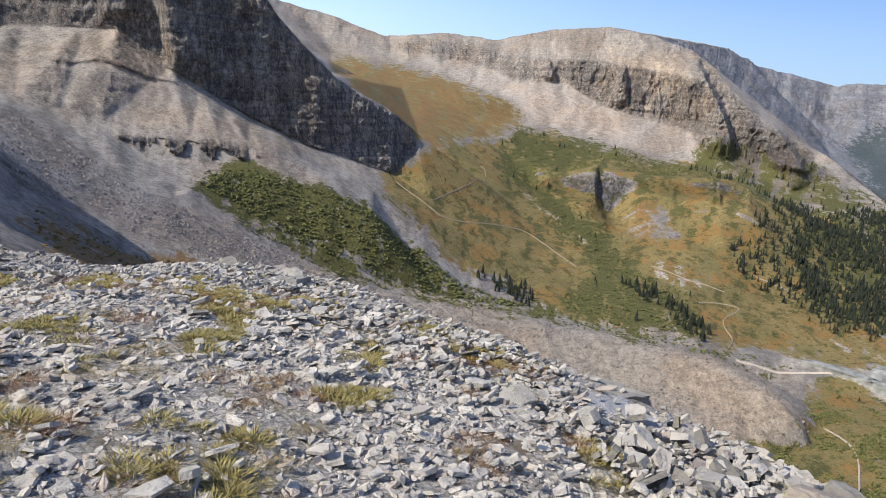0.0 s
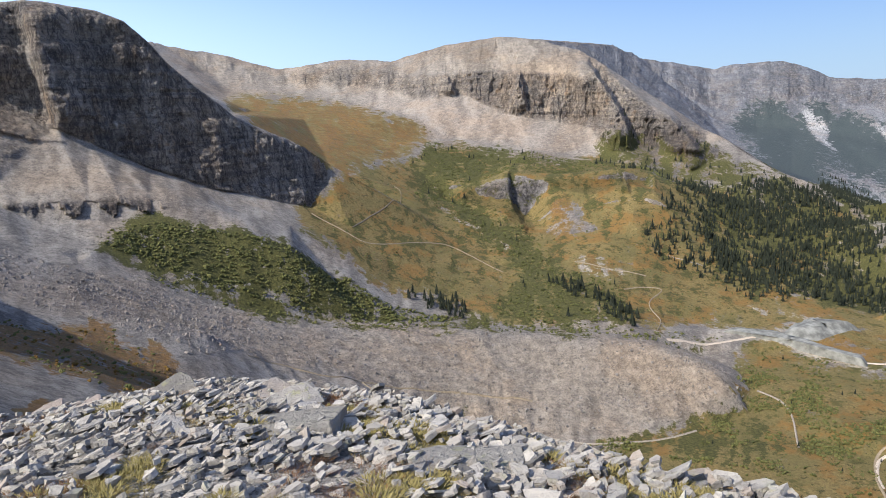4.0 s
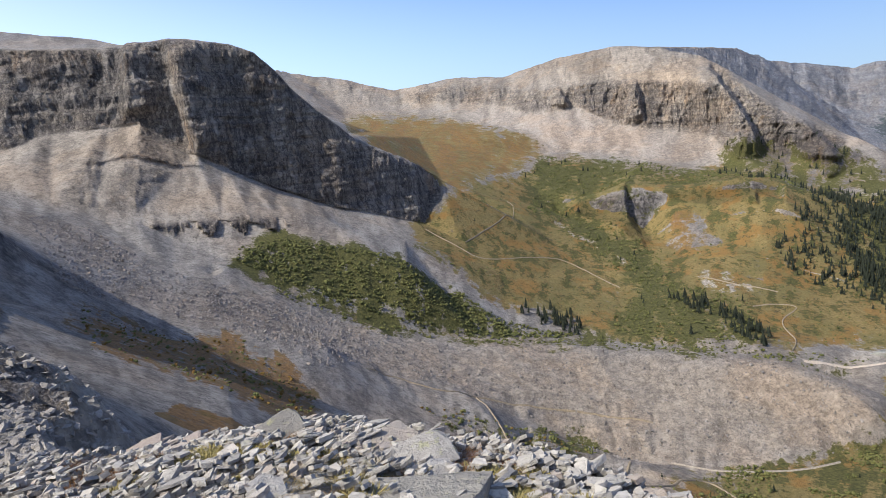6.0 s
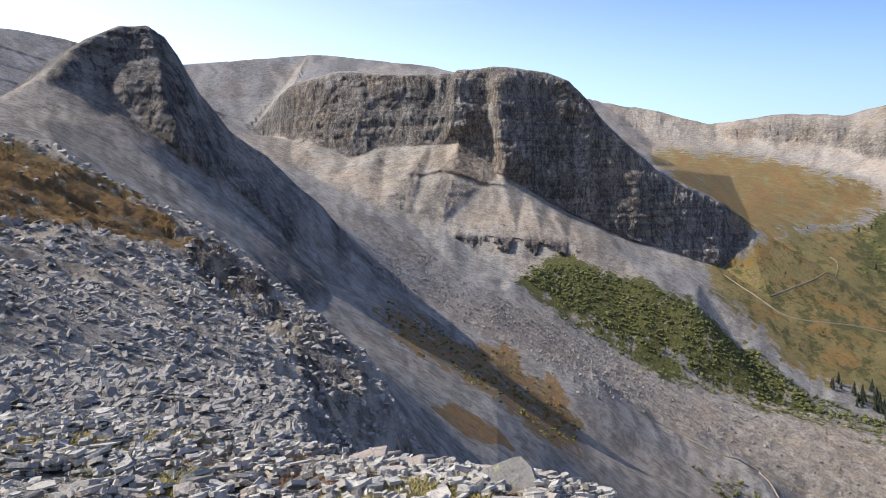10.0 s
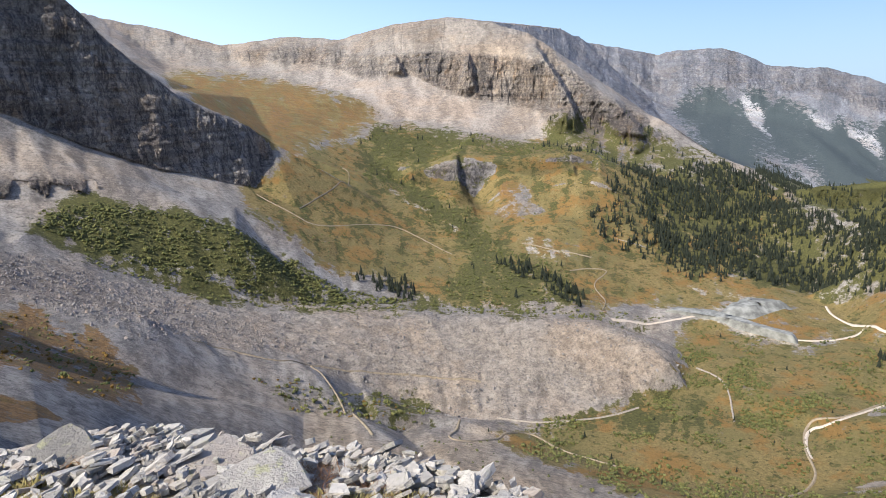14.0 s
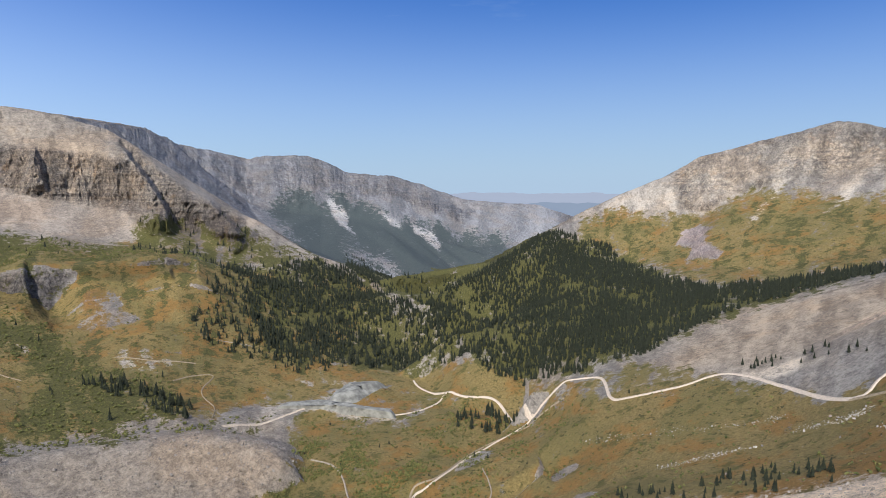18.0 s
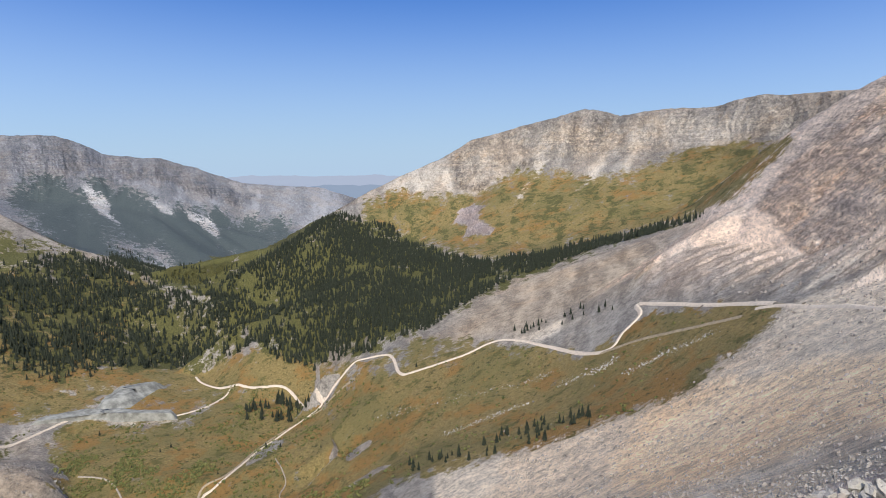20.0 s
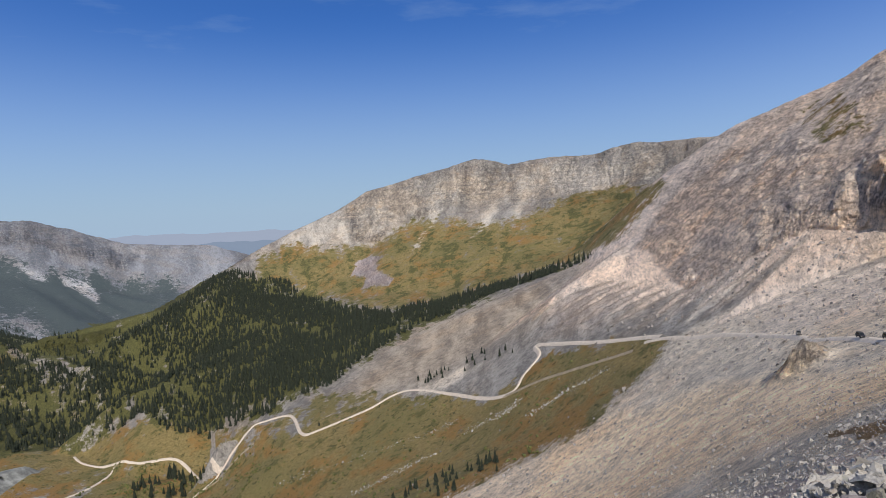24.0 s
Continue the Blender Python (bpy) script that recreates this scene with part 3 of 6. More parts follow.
    'rr_streak_b': [(1578, 264), (1561, 242), (1436, 263), (1342, 285), (1421, 284)],
    'rr_streak_c': [(1597, 191), (1591, 175), (1451, 189), (1355, 198), (1455, 201)],
    'far_pale': [(2160, 2746), (2200, 2636), (1943, 2236), (1974, 2370), (2089, 2601)],
    'far_pale_b': [(2344, 2526), (2379, 2425), (2327, 2313), (2294, 2400)],
    'far_pale_c': [(2425, 2369), (2544, 2321), (2337, 2069), (2309, 2163)],
    'valley_bright': [(331, 553), (438, 625), (465, 584), (409, 531), (348, 525)],
    'toe_gravel': [(-18, 480), (28, 481), (49, 367), (129, 470), (231, 497), (288, 499), (294, 489), (165, 464), (122, 392), (151, 361), (213, 327), (41, 282), (8, 355)],
    'canyon_wood': [(1682, 2024), (1756, 1875), (1054, 984), (1116, 972), (1148, 811), (1245, 763), (1303, 757), (1217, 719), (1057, 747), (766, 614), (855, 773), (967, 1002), (985, 1171)],
    'outlet_grass': [(455, 710), (571, 792), (705, 762), (706, 641), (737, 560), (705, 464), (604, 427), (621, 526), (643, 649), (568, 685)],
    'crag_dome_right': [(712, 1729), (754, 1664), (772, 1556), (804, 1429), (889, 1346), (818, 1334), (755, 1451), (654, 1465), (654, 1571)],
    'vale_grass': [(-174, 662), (-106, 665), (-31, 679), (33, 706), (126, 742), (225, 723), (344, 678), (416, 685), (453, 681), (415, 658), (318, 628), (205, 660), (114, 674), (30, 664), (-31, 653), (-88, 630), (-134, 632), (-172, 630)],
    'flank_wood': [(640, 1494), (759, 1534), (795, 1416), (881, 1335), (934, 1232), (975, 1159), (857, 1133), (769, 1173), (602, 1065), (559, 1148), (573, 1351)],
    'canyon_b': [(1827, 1817), (2123, 1941), (2757, 2069), (1303, 808), (1263, 767), (1097, 839), (1061, 974), (1039, 1037)],
}
WAYS = {
    'main_road': [(681, 670), (661, 633), (651, 556), (662, 501), (607, 419), (618, 401), (639, 381), (645, 347), (595, 309), (590, 289), (603, 244), (628, 209), (584, 150), (520, 88), (535, 76), (552, 64), (575, 68), (517, 25), (466, -8), (433, -26)],
    'upper_road': [(441, -17), (414, -34), (357, -56), (302, -66), (266, -69), (245, -72), (214, -72), (180, -68), (163, -68), (155, -71), (147, -74), (123, -67), (96, -56), (79, -50), (60, -43)],
    'valley_road': [(607, 410), (532, 428), (438, 408), (417, 415), (396, 397), (382, 376)],
    'spur_road': [(647, 581), (592, 573), (554, 589), (524, 637), (496, 671), (424, 666), (363, 657)],
    'loop_road': [(609, 371), (581, 414), (539, 436), (447, 413), (421, 421), (391, 392), (369, 359), (344, 342), (299, 321)],
    'mine_trail': [(366, 684), (392, 725), (402, 773), (437, 806), (412, 813), (381, 805)],
    'mine_trail_upper': [(350, 897), (391, 864), (434, 846)],
    'hill_path': [(-23, 925), (22, 892), (58, 888), (161, 956), (199, 934), (236, 885)],
    'zigzag_path': [(31, 917), (97, 1020), (123, 1106), (117, 1155)],
    'bank_path': [(16, 554), (31, 502), (42, 435), (46, 392)],
    'moraine_path': [(-73, 518), (-49, 532), (-12, 536), (24, 558), (95, 573), (173, 561)],
    'flat_track': [(126, 470), (106, 427), (121, 422), (184, 473), (203, 433), (230, 405)],
    'stream': [(303, 495), (259, 488), (208, 495), (172, 512)],
    'stream_side': [(401, 548), (405, 516), (394, 488), (367, 446)],
    'meadow_stream': [(475, 379), (448, 348), (425, 337), (402, 291)],
    'old_track': [(520, 90), (502, 60), (470, 23), (439, -9)],
}
# sharp ribs of rock: heading, height and distance of their points
ARETES = {
    'bowl': [(-15.71, -135, 1249), (-15.95, -169, 1204), (-16.39, -200, 1164), (-17.24, -222, 1072)],
    'bowl_right': [(-25.06, -152, 1399), (-25.64, -154, 1206), (-25.94, -169, 1168)],
    'dome_a': [(-22.46, 79, 1800), (-24.31, -7, 1653), (-25.48, -66, 1617), (-25.97, -116, 1576)],
    'dome_b': [(-28.66, -51, 1767), (-29.83, -89, 1619), (-31.46, -136, 1562)],
    'dome_c': [(-10.98, 67, 1873), (-11.47, 21, 1828)],
    'dome_d': [(-17.09, 60, 1800), (-17.49, -28, 1732)],
    'peak_a': [(-114.45, 38, 474), (-113.82, 1, 424), (-113.05, -33, 411)],
    'peak_b': [(-117.94, 100, 608), (-117.22, 28, 431), (-116.78, -20, 415)],
    'peak_c': [(-119.87, 27, 436), (-119.44, 9, 424)],
    'peak_d': [(-110.35, 16, 480), (-109.64, -11, 469)],
    'mesa_a': [(20.34, 135, 923), (19.78, 67, 876), (19.16, -5, 866)],
    'mesa_b': [(23.36, 132, 942), (23.84, 49, 907)],
    'horn_a': [(47.37, 54, 388), (46.58, 27, 366), (44.83, 6, 369)],
}


def inside(poly, X, Y):
    hit = np.zeros(X.shape, bool)
    px, py = np.array([p[0] for p in poly], float), np.array([p[1] for p in poly], float)
    box = (X >= px.min()) & (X <= px.max()) & (Y >= py.min()) & (Y <= py.max())
    x, y = X[box], Y[box]
    h = np.zeros(x.shape, bool)
    for i in range(len(px)):
        x0, y0, x1, y1 = px[i - 1], py[i - 1], px[i], py[i]
        if y0 != y1:
            cross = ((y0 > y) != (y1 > y)) & (x < (x1 - x0) * (y - y0) / (y1 - y0) + x0)
            h ^= cross
    hit[box] = h
    return hit


# relief: ribs and gullies on cliffs, hummocks on the moraine, fine unevenness on the slopes
DZR = np.gradient(HT, axis=1) / np.gradient(GR, axis=1)
DZA = np.gradient(HT, axis=0) / (np.gradient(GA, axis=0) * GR)
SLOPE = np.hypot(DZR, DZA)
STEEP = smooth(smoothstep(SLOPE, 0.62, 0.98), 2) * smoothstep(GR, 60, 200) * np.isin(GROUP, (1, 2, 4, 7, 8))
STEEP = np.maximum(STEEP, 0.6 * smooth(smoothstep(SLOPE, 0.55, 0.85), 3) * (GROUP == 5) * smoothstep(GR, 380, 480))
for name, amount in (("crag_dome", 0.8), ("crag_dome_right", 0.7), ("crag_bowl", 1.0), ("crag_peak", 1.0), ("crag_peak_low", 0.75), ("crag_ridge", 0.7), ("crag_far", 0.8)):
    STEEP = np.maximum(STEEP, smooth(amount * inside(ZONES[name], GX, GY), 4))
STEEP = np.maximum(STEEP, smooth(0.5 * inside(ZONES["crag_horn"], GX, GY), 30))
STEEP = np.maximum(STEEP, blur(np.where(GROUP == 1, 0.38 * smoothstep(HT, 20, 90), np.where(GROUP == 5, 0.40 * smoothstep(HT, -40, 10), np.where(GROUP == 7, 0.65 * smoothstep(HT, -50, 10), np.where(GROUP == 8, 0.6 * smoothstep(HT, -250, -60), 0)))), 4, 3))
ROUGH = smooth(1.0 * inside(ZONES["crag_spur"], GX, GY), 4)
FAR = np.choose(GROUP, (600, 1800, 950, 600, 430, 480, 60, 1650, 3600, 1500)).astype(float)
STAND = np.where(GROUP == 5, 0.45 + 0.55 * smoothstep(SLOPE, 0.4, 0.9), np.where(GROUP == 0, 0.5, 1.0))
GRAND = np.choose(GROUP, (1, 1.35, 1.0, 1, 0.55, 0.62, 0.4, 1.1, 2.3, 1.2)).astype(float)
ALONG, UP = GA * FAR / GRAND, HT / GRAND
ALONG = ALONG + 14 * fbm(ALONG, UP, 48, 3, 5)
BUTTRESS = fbm(ALONG, UP * 0.28, 85, 3, 3, 0.55, True)
COLUMNS = fbm(ALONG + 0.2 * UP, UP * 0.30, 20, 4, 6, 0.66, True)
BLOCKY = fbm(ALONG, UP * 1.5, 13, 4, 9, 0.64)
BEDZ = UP + 7 * fbm(ALONG, UP * 0.5, 150, 3, 28)
HARD = smoothstep(fbm(BEDZ, GROUP * 5.0, 15, 3, 29, 0.6), -0.25, 0.25) - 0.5
FLUTED = np.choose(GROUP, (5, 13, 5.5, 3, 4, 10, 3, 10, 12, 4)).astype(float)
GULLIES = fbm(ALONG + 0.15 * UP, UP * 0.16, 40, 3, 12, 0.5, True)
DEPTH = STEEP * STAND * GRAND * np.where(GROUP == 5, 1.5, 1.0) * (9.0 * BUTTRESS + FLUTED * (COLUMNS + 0.7 * GULLIES * (FLUTED > 8)) + 5.0 * BLOCKY + 3.5 * HARD)
# great ribs that throw their shadow to one side: reach towards the viewpoint, gentle width, sharp width, sharp side
for name, (reach, wide, sharp, side) in {"bowl": (30, 60, 6, -1), "bowl_right": (26, 40, 6, -1), "dome_a": (85, 130, 14, -1), "dome_b": (60, 90, 12, -1), "dome_c": (40, 60, 10, -1),
                                         "dome_d": (36, 70, 10, -1), "peak_a": (26, 34, 5, 1), "peak_b": (30, 34, 5, 1), "peak_c": (14, 20, 4, 1), "peak_d": (14, 20, 4, 1),
                                         "mesa_a": (40, 70, 12, 1), "mesa_b": (26, 50, 10, 1), "horn_a": (18, 30, 8, -1)}.items():
    line = sorted(ARETES.get(name, []), key=lambda p: p[1])
    if len(line) < 2:
        continue
    zs, far = [p[1] for p in line], np.mean([p[2] for p in line])
    off = (np.degrees(GA) - np.interp(HT, zs, [p[0] for p in line])) * np.radians(1) * GR * side + 5 * fbm(GX, GY, 30, 3, 77)
    rib = smoothstep(off, -wide, 0) * (1 - smoothstep(off, 0, sharp))
    end = 0.12 * (zs[-1] - zs[0]) + 4
    rib *= smoothstep(HT, zs[0] - end, zs[0] + end) * (1 - smoothstep(HT, zs[-1] - end, zs[-1] + end)) * (1 - smoothstep(np.abs(GR - far), 0.10 * far, 0.16 * far))
    DEPTH += rib * reach
HT = HT + STEEP * fbm(GX, GY, 22, 4, 27, 0.65) * np.interp(GR, [200, 2000], [2, 5])
STREAK = fbm(GA * 1000 + 14 * fbm(GX, GY, 50, 4, 33), np.log(GR) * 130, 11, 2, 34, 0.5)
# on the eastern mountain the scree runs down along one slant
(ax, ay), (bx, by) = np.mean(ZONES["white_streak"][1:3], 0), np.array(ZONES["white_streak"][0], float)
slant = math.hypot(bx - ax, by - ay)
ax, ay = (bx - ax) / slant, (by - ay) / slant
RUN = fbm((GX * -ay + GY * ax) + 8 * fbm(GX, GY, 40, 4, 35), (GX * ax + GY * ay) * 0.12, 16, 2, 36, 0.5)
EAST = smooth(((GROUP == 5) | ((GA < math.radians(-66)) & (GR < 420))).astype(float), 6)
STREAK = STREAK * (1 - EAST) * (1 - 0.8 * (GROUP == 3)) + RUN * EAST * 0.3
HT += STEEP * fbm(GX, GY, 95, 4, 61, 0.62) * np.where(GROUP == 7, 10.0, np.where(GROUP == 8, 22.0, 0.0))
HT += EAST * RUN * np.clip(GR / 300, 0.2, 1.4) * 0.2
HT += fbm(GX, GY, 60, 6, 8, 0.62) * np.clip(0.002 * GR, 0, 2.2) * smoothstep(GR, 40, 200)
MOR = smooth((GROUP == 3).astype(float), 3)
HT += MOR * (fbm(GX * 0.3 + 20 * fbm(GX, GY, 90, 2, 9), GY + 14 * fbm(GX, GY, 120, 2, 10), 20, 5, 4, 0.62, True) * 3.0 + fbm(GX, GY, 9, 3, 12) * 0.8)
HT += 5 * smooth(1.0 * inside(ZONES["tailings"], GX, GY), 3)
SPUR = smooth((GROUP == 6).astype(float), 3)
HT += (SPUR + 1.3 * ROUGH) * (fbm(GX * 0.8 + GY * 0.6, (GY * 0.8 - GX * 0.6) * 2.6, 16, 5, 14, 0.6, True) - 0.2) * np.interp(GR, [15, 40, 100], [0.25, 1.0, 2.2])
KNOB = np.exp(-((GX - 232) ** 2 / 60.0 + (GY + 54) ** 2 / 50.0))
HT += KNOB * (6.5 + 5 * fbm(GX, GY, 7, 4, 17, 0.7, True))
STEEP = np.maximum(STEEP, smoothstep(KNOB, 0.1, 0.4))
PX, PY = GX + np.sin(GA) * DEPTH, GY - np.cos(GA) * DEPTH
# the ledge runs on into the spur in one even fall
BED = -1.564 - 0.1856 * GX - 0.0809 * GY - 0.0199 * GX * GX - 0.0093 * GY * GY - 0.32
inner, outer = np.searchsorted(RAD, 7.5), np.searchsorted(RAD, 27.0)
ramp = smoothstep(GR, RAD[inner], RAD[outer])
fall = BED[:, inner][:, None] * (1 - ramp) + HT[:, outer][:, None] * ramp
fall = np.where(GR < RAD[inner], BED, fall) + 0.25 * fbm(GX, GY, 3, 4, 81, 0.6) * smoothstep(GR, 8, 12)
JOIN = smoothstep(GA, 0.55, 0.66) * (1 - smoothstep(GA, 1.35, 1.45)) * (GR < RAD[outer])
HT = HT * (1 - JOIN) + fall * JOIN
NEAR = (GR < 13) & (JOIN < 0.5)
HT = np.where(NEAR, np.minimum(HT, ledge_z(GX, GY) - np.where(GA > 0.35, 0.2, 0.5)), HT)


EVERY = np.exp(np.linspace(math.log(3.0), math.log(4950.0), 1400))
LEVEL = np.stack([np.interp(EVERY, np.maximum.accumulate(GR[i] - DEPTH[i]), HT[i]) for i in range(NA)])


def land(x, y):
    """Height of the land at places of the plan."""
    x, y = np.asarray(x, float), np.asarray(y, float)
    dx, dy = x - EYE[0], y - EYE[1]
    az = (np.degrees(np.arctan2(-dx, dy)) + 132) % 360 - 132
    ca = np.clip(np.interp(az, AZ, np.arange(NA)), 0, NA - 1.001)
    cr = np.clip(np.interp(np.hypot(dx, dy), EVERY, np.arange(len(EVERY))), 0, len(EVERY) - 1.001)
    i, j = ca.astype(int), cr.astype(int)
    u, v = ca - i, cr - j
    return (LEVEL[i, j] * (1 - v) + LEVEL[i, j + 1] * v) * (1 - u) + (LEVEL[i + 1, j] * (1 - v) + LEVEL[i + 1, j + 1] * v) * u


def grid_mesh(name, X, Y, Z, material, mask=None, wrap=False, flat=None):
    na, nr = X.shape
    idx = np.arange(na * nr).reshape(na, nr)
    if wrap:
        idx = np.vstack([idx, idx[:1]])
    q = np.stack([idx[:-1, :-1], idx[:-1, 1:], idx[1:, 1:], idx[1:, :-1]], -1).reshape(-1, 4)[:, ::-1]
    if wrap:
        q = q[:, ::-1]
    if mask is not None:
        q = q[mask.reshape(-1)]
    used, inv = np.unique(q, return_inverse=True)
    co = np.stack([X.ravel()[used], Y.ravel()[used], Z.ravel()[used]], -1)
    me = bpy.data.meshes.new(name)
    me.vertices.add(len(used))
    me.vertices.foreach_set("co", co.ravel())
    me.loops.add(len(q) * 4)
    me.loops.foreach_set("vertex_index", inv.ravel().astype(np.int32))
    me.polygons.add(len(q))
    me.polygons.foreach_set("loop_start", np.arange(0, len(q) * 4, 4, dtype=np.int32))
    me.polygons.foreach_set("use_smooth", np.ones(len(q), bool) if flat is None else ~flat.ravel()[q].any(1))
    me.update(calc_edges=True)
    me.materials.append(material)
    return new(name, me), used


# ==== surface ====
# ---------------------------------------------------------------- materials


class Nodes:
    """Short names for building a node material."""

    def __init__(self, name, rough=0.9):
        self.m = bpy.data.materials.new(name)
        self.m.use_nodes = True
        self.t = self.m.node_tree
        self.out = self.t.nodes["Principled BSDF"]
        self.out.inputs["Roughness"].default_value = rough
        self.out.inputs["Specular IOR Level"].default_value = 0.25

    def add(self, kind, **values):
        n = self.t.nodes.new(kind)
        settle(n, **values)
        return n

    def put(self, socket, value):
        if isinstance(value, bpy.types.NodeSocket):
            self.t.links.new(value, socket)
        elif isinstance(value, tuple) and len(value) == 3 and socket.type == "RGBA":
            socket.default_value = (*value, 1)
        else:
            socket.default_value = value

    def where(self):
        return self.add("ShaderNodeNewGeometry").outputs["Position"]

    def noise(self, at, scale, detail=6.0, rough=0.6, kind="FBM"):
        n = self.add("ShaderNodeTexNoise")
        self.put(n.inputs["Vector"], at)
        n.inputs["Scale"].default_value, n.inputs["Detail"].default_value, n.inputs["Roughness"].default_value = scale, detail, rough
        return n.outputs["Fac"]

    def math(self, op, a, b=0.0, c=0.0, clamp=False):
        n = self.add("ShaderNodeMath", operation=op, use_clamp=clamp)
        for i, v in enumerate((a, b, c)):
            self.put(n.inputs[i], v)
        return n.outputs[0]

    def ramp(self, x, a, b):
        n = self.add("ShaderNodeMapRange", interpolation_type="SMOOTHSTEP")
        for i, v in enumerate((x, a, b, 0.0, 1.0)):
            self.put(n.inputs[i], v)
        return n.outputs[0]

    def mix(self, fac, a, b, mode="MIX"):
        n = self.add("ShaderNodeMix", data_type="RGBA", blend_type=mode)
        self.put(n.inputs[0], fac), self.put(n.inputs[6], a), self.put(n.inputs[7], b)
        return n.outputs[2]

    def attr(self, name):
        n = self.add("ShaderNodeAttribute", attribute_name=name)
        s = self.add("ShaderNodeSeparateColor")
        self.t.links.new(n.outputs["Color"], s.inputs[0])
        return (*s.outputs, n.outputs["Alpha"])

    def scaled(self, at, x, y, z):
        n = self.add("ShaderNodeVectorMath", operation="MULTIPLY")
        self.put(n.inputs[0], at)
        n.inputs[1].default_value = (x, y, z)
        return n.outputs[0]

    def bump(self, height, distance, strength=1.0, onto=None):
        n = self.add("ShaderNodeBump")
        n.inputs["Strength"].default_value, n.inputs["Distance"].default_value = strength, distance
        self.put(n.inputs["Height"], height)
        if onto is not None:
            self.put(n.inputs["Normal"], onto)
        return n.outputs[0]

    def island(self):
        return self.add("ShaderNodeNewGeometry").outputs["Random Per Island"]

    def each(self):
        return self.add("ShaderNodeObjectInfo").outputs["Random"]

    def done(self, color, normal=None, rough=None):
        self.put(self.out.inputs["Base Color"], color)
        if normal is not None:
            self.put(self.out.inputs["Normal"], normal)
        if rough is not None:
            self.put(self.out.inputs["Roughness"], rough)
        return self.m


def land_material(name, low, high, wood_low, wood_high):
    n = Nodes(name, 0.95)
    at = n.where()
    grass, shrub, rust, dark = n.attr("cover")
    streak = n.attr("streak")[0]
    tan, purple, pale, steep = n.attr("stone")
    flow = n.add("ShaderNodeAttribute", attribute_name="flow").outputs["Vector"]
    mid, grain = n.noise(flow, 0.10, 9, 0.80), n.noise(flow, 0.38, 8, 0.82)
    speck, pits = n.noise(flow, 1.2, 5, 0.75), n.noise(flow, 0.55, 7, 0.84)
    tone = n.math("ADD", n.math("MULTIPLY", mid, 0.42), n.math("MULTIPLY", grain, 0.42))
    tone = n.math("ADD", tone, n.math("MULTIPLY", streak, 0.16))
    rock = n.mix(n.ramp(tone, 0.41, 0.60), low, high)
    rock = n.mix(n.math("MULTIPLY", n.ramp(speck, 0.58, 0.66), 0.7), rock, (0.48, 0.46, 0.43))
    # near-black flecks paint in the shaded gaps between stones
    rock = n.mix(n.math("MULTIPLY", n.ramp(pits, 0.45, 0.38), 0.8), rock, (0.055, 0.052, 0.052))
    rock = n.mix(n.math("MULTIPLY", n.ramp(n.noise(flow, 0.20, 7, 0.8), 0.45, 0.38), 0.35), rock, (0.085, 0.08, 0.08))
    rock = n.mix(n.math("MULTIPLY", n.ramp(n.noise(at, 0.009, 6, 0.65), 0.45, 0.6), 0.6), rock, (1.10, 0.98, 0.86), "MULTIPLY")
    rock = n.mix(tan, rock, (1.50, 1.27, 0.98), "MULTIPLY")
    rock = n.mix(purple, rock, (1.10, 1.01, 1.08), "MULTIPLY")
    rock = n.mix(pale, rock, (2.35, 2.25, 2.05), "MULTIPLY")
    # beds of the cliffs, and cracks that hold the clefts' shade in their colour
    beds = n.noise(n.scaled(at, 0.004, 0.004, 0.16), 1.0, 6, 0.7)
    cracks = n.noise(n.scaled(at, 0.075, 0.075, 0.018), 1.0, 9, 0.70)
    crag = n.mix(n.ramp(beds, 0.44, 0.54), (0.82, 0.81, 0.83), (1.10, 1.07, 1.03))
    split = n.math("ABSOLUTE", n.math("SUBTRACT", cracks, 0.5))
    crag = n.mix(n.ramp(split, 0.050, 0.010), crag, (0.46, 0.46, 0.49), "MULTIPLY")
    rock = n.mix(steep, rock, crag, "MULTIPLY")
    stain = n.math("MULTIPLY", n.ramp(n.noise(n.scaled(at, 1.0, 1.0, 0.35), 0.035, 7, 0.7), 0.56, 0.66), 0.5)
    rock = n.mix(n.math("MULTIPLY", stain, steep), rock, (1.25, 0.98, 0.70), "MULTIPLY")
    # darker, bluer rock; on some cliffs this is shade put into the colour
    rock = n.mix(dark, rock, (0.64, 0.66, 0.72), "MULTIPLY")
    # meadow: ochre turf with green and russet patches, bare spots and stones
    broad, patchy, knots = n.noise(at, 0.011, 5, 0.6), n.noise(at, 0.045, 8, 0.72), n.noise(at, 0.16, 8, 0.78)
    turf = n.mix(n.ramp(grain, 0.36, 0.64), (0.160, 0.126, 0.052), (0.318, 0.244, 0.098))
    turf = n.mix(n.math("MULTIPLY", n.ramp(broad, 0.44, 0.60), 0.65), turf, n.mix(grain, (0.105, 0.098, 0.040), (0.225, 0.196, 0.078)))
    turf = n.mix(n.math("MULTIPLY", n.ramp(n.noise(at, 0.017, 7, 0.7), 0.50, 0.60), 0.75), turf, n.mix(grain, (0.180, 0.100, 0.030), (0.370, 0.205, 0.066)))
    turf = n.mix(n.math("MULTIPLY", n.ramp(patchy, 0.55, 0.62), 0.75), turf, (0.090, 0.092, 0.030))
    turf = n.mix(n.math("MULTIPLY", n.ramp(knots, 0.56, 0.61), 0.85), turf, (0.045, 0.050, 0.018))
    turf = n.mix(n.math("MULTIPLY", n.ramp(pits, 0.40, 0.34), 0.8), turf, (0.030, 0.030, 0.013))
    turf = n.mix(n.math("MULTIPLY", n.ramp(speck, 0.64, 0.70), 0.7), turf, (0.40, 0.35, 0.27))
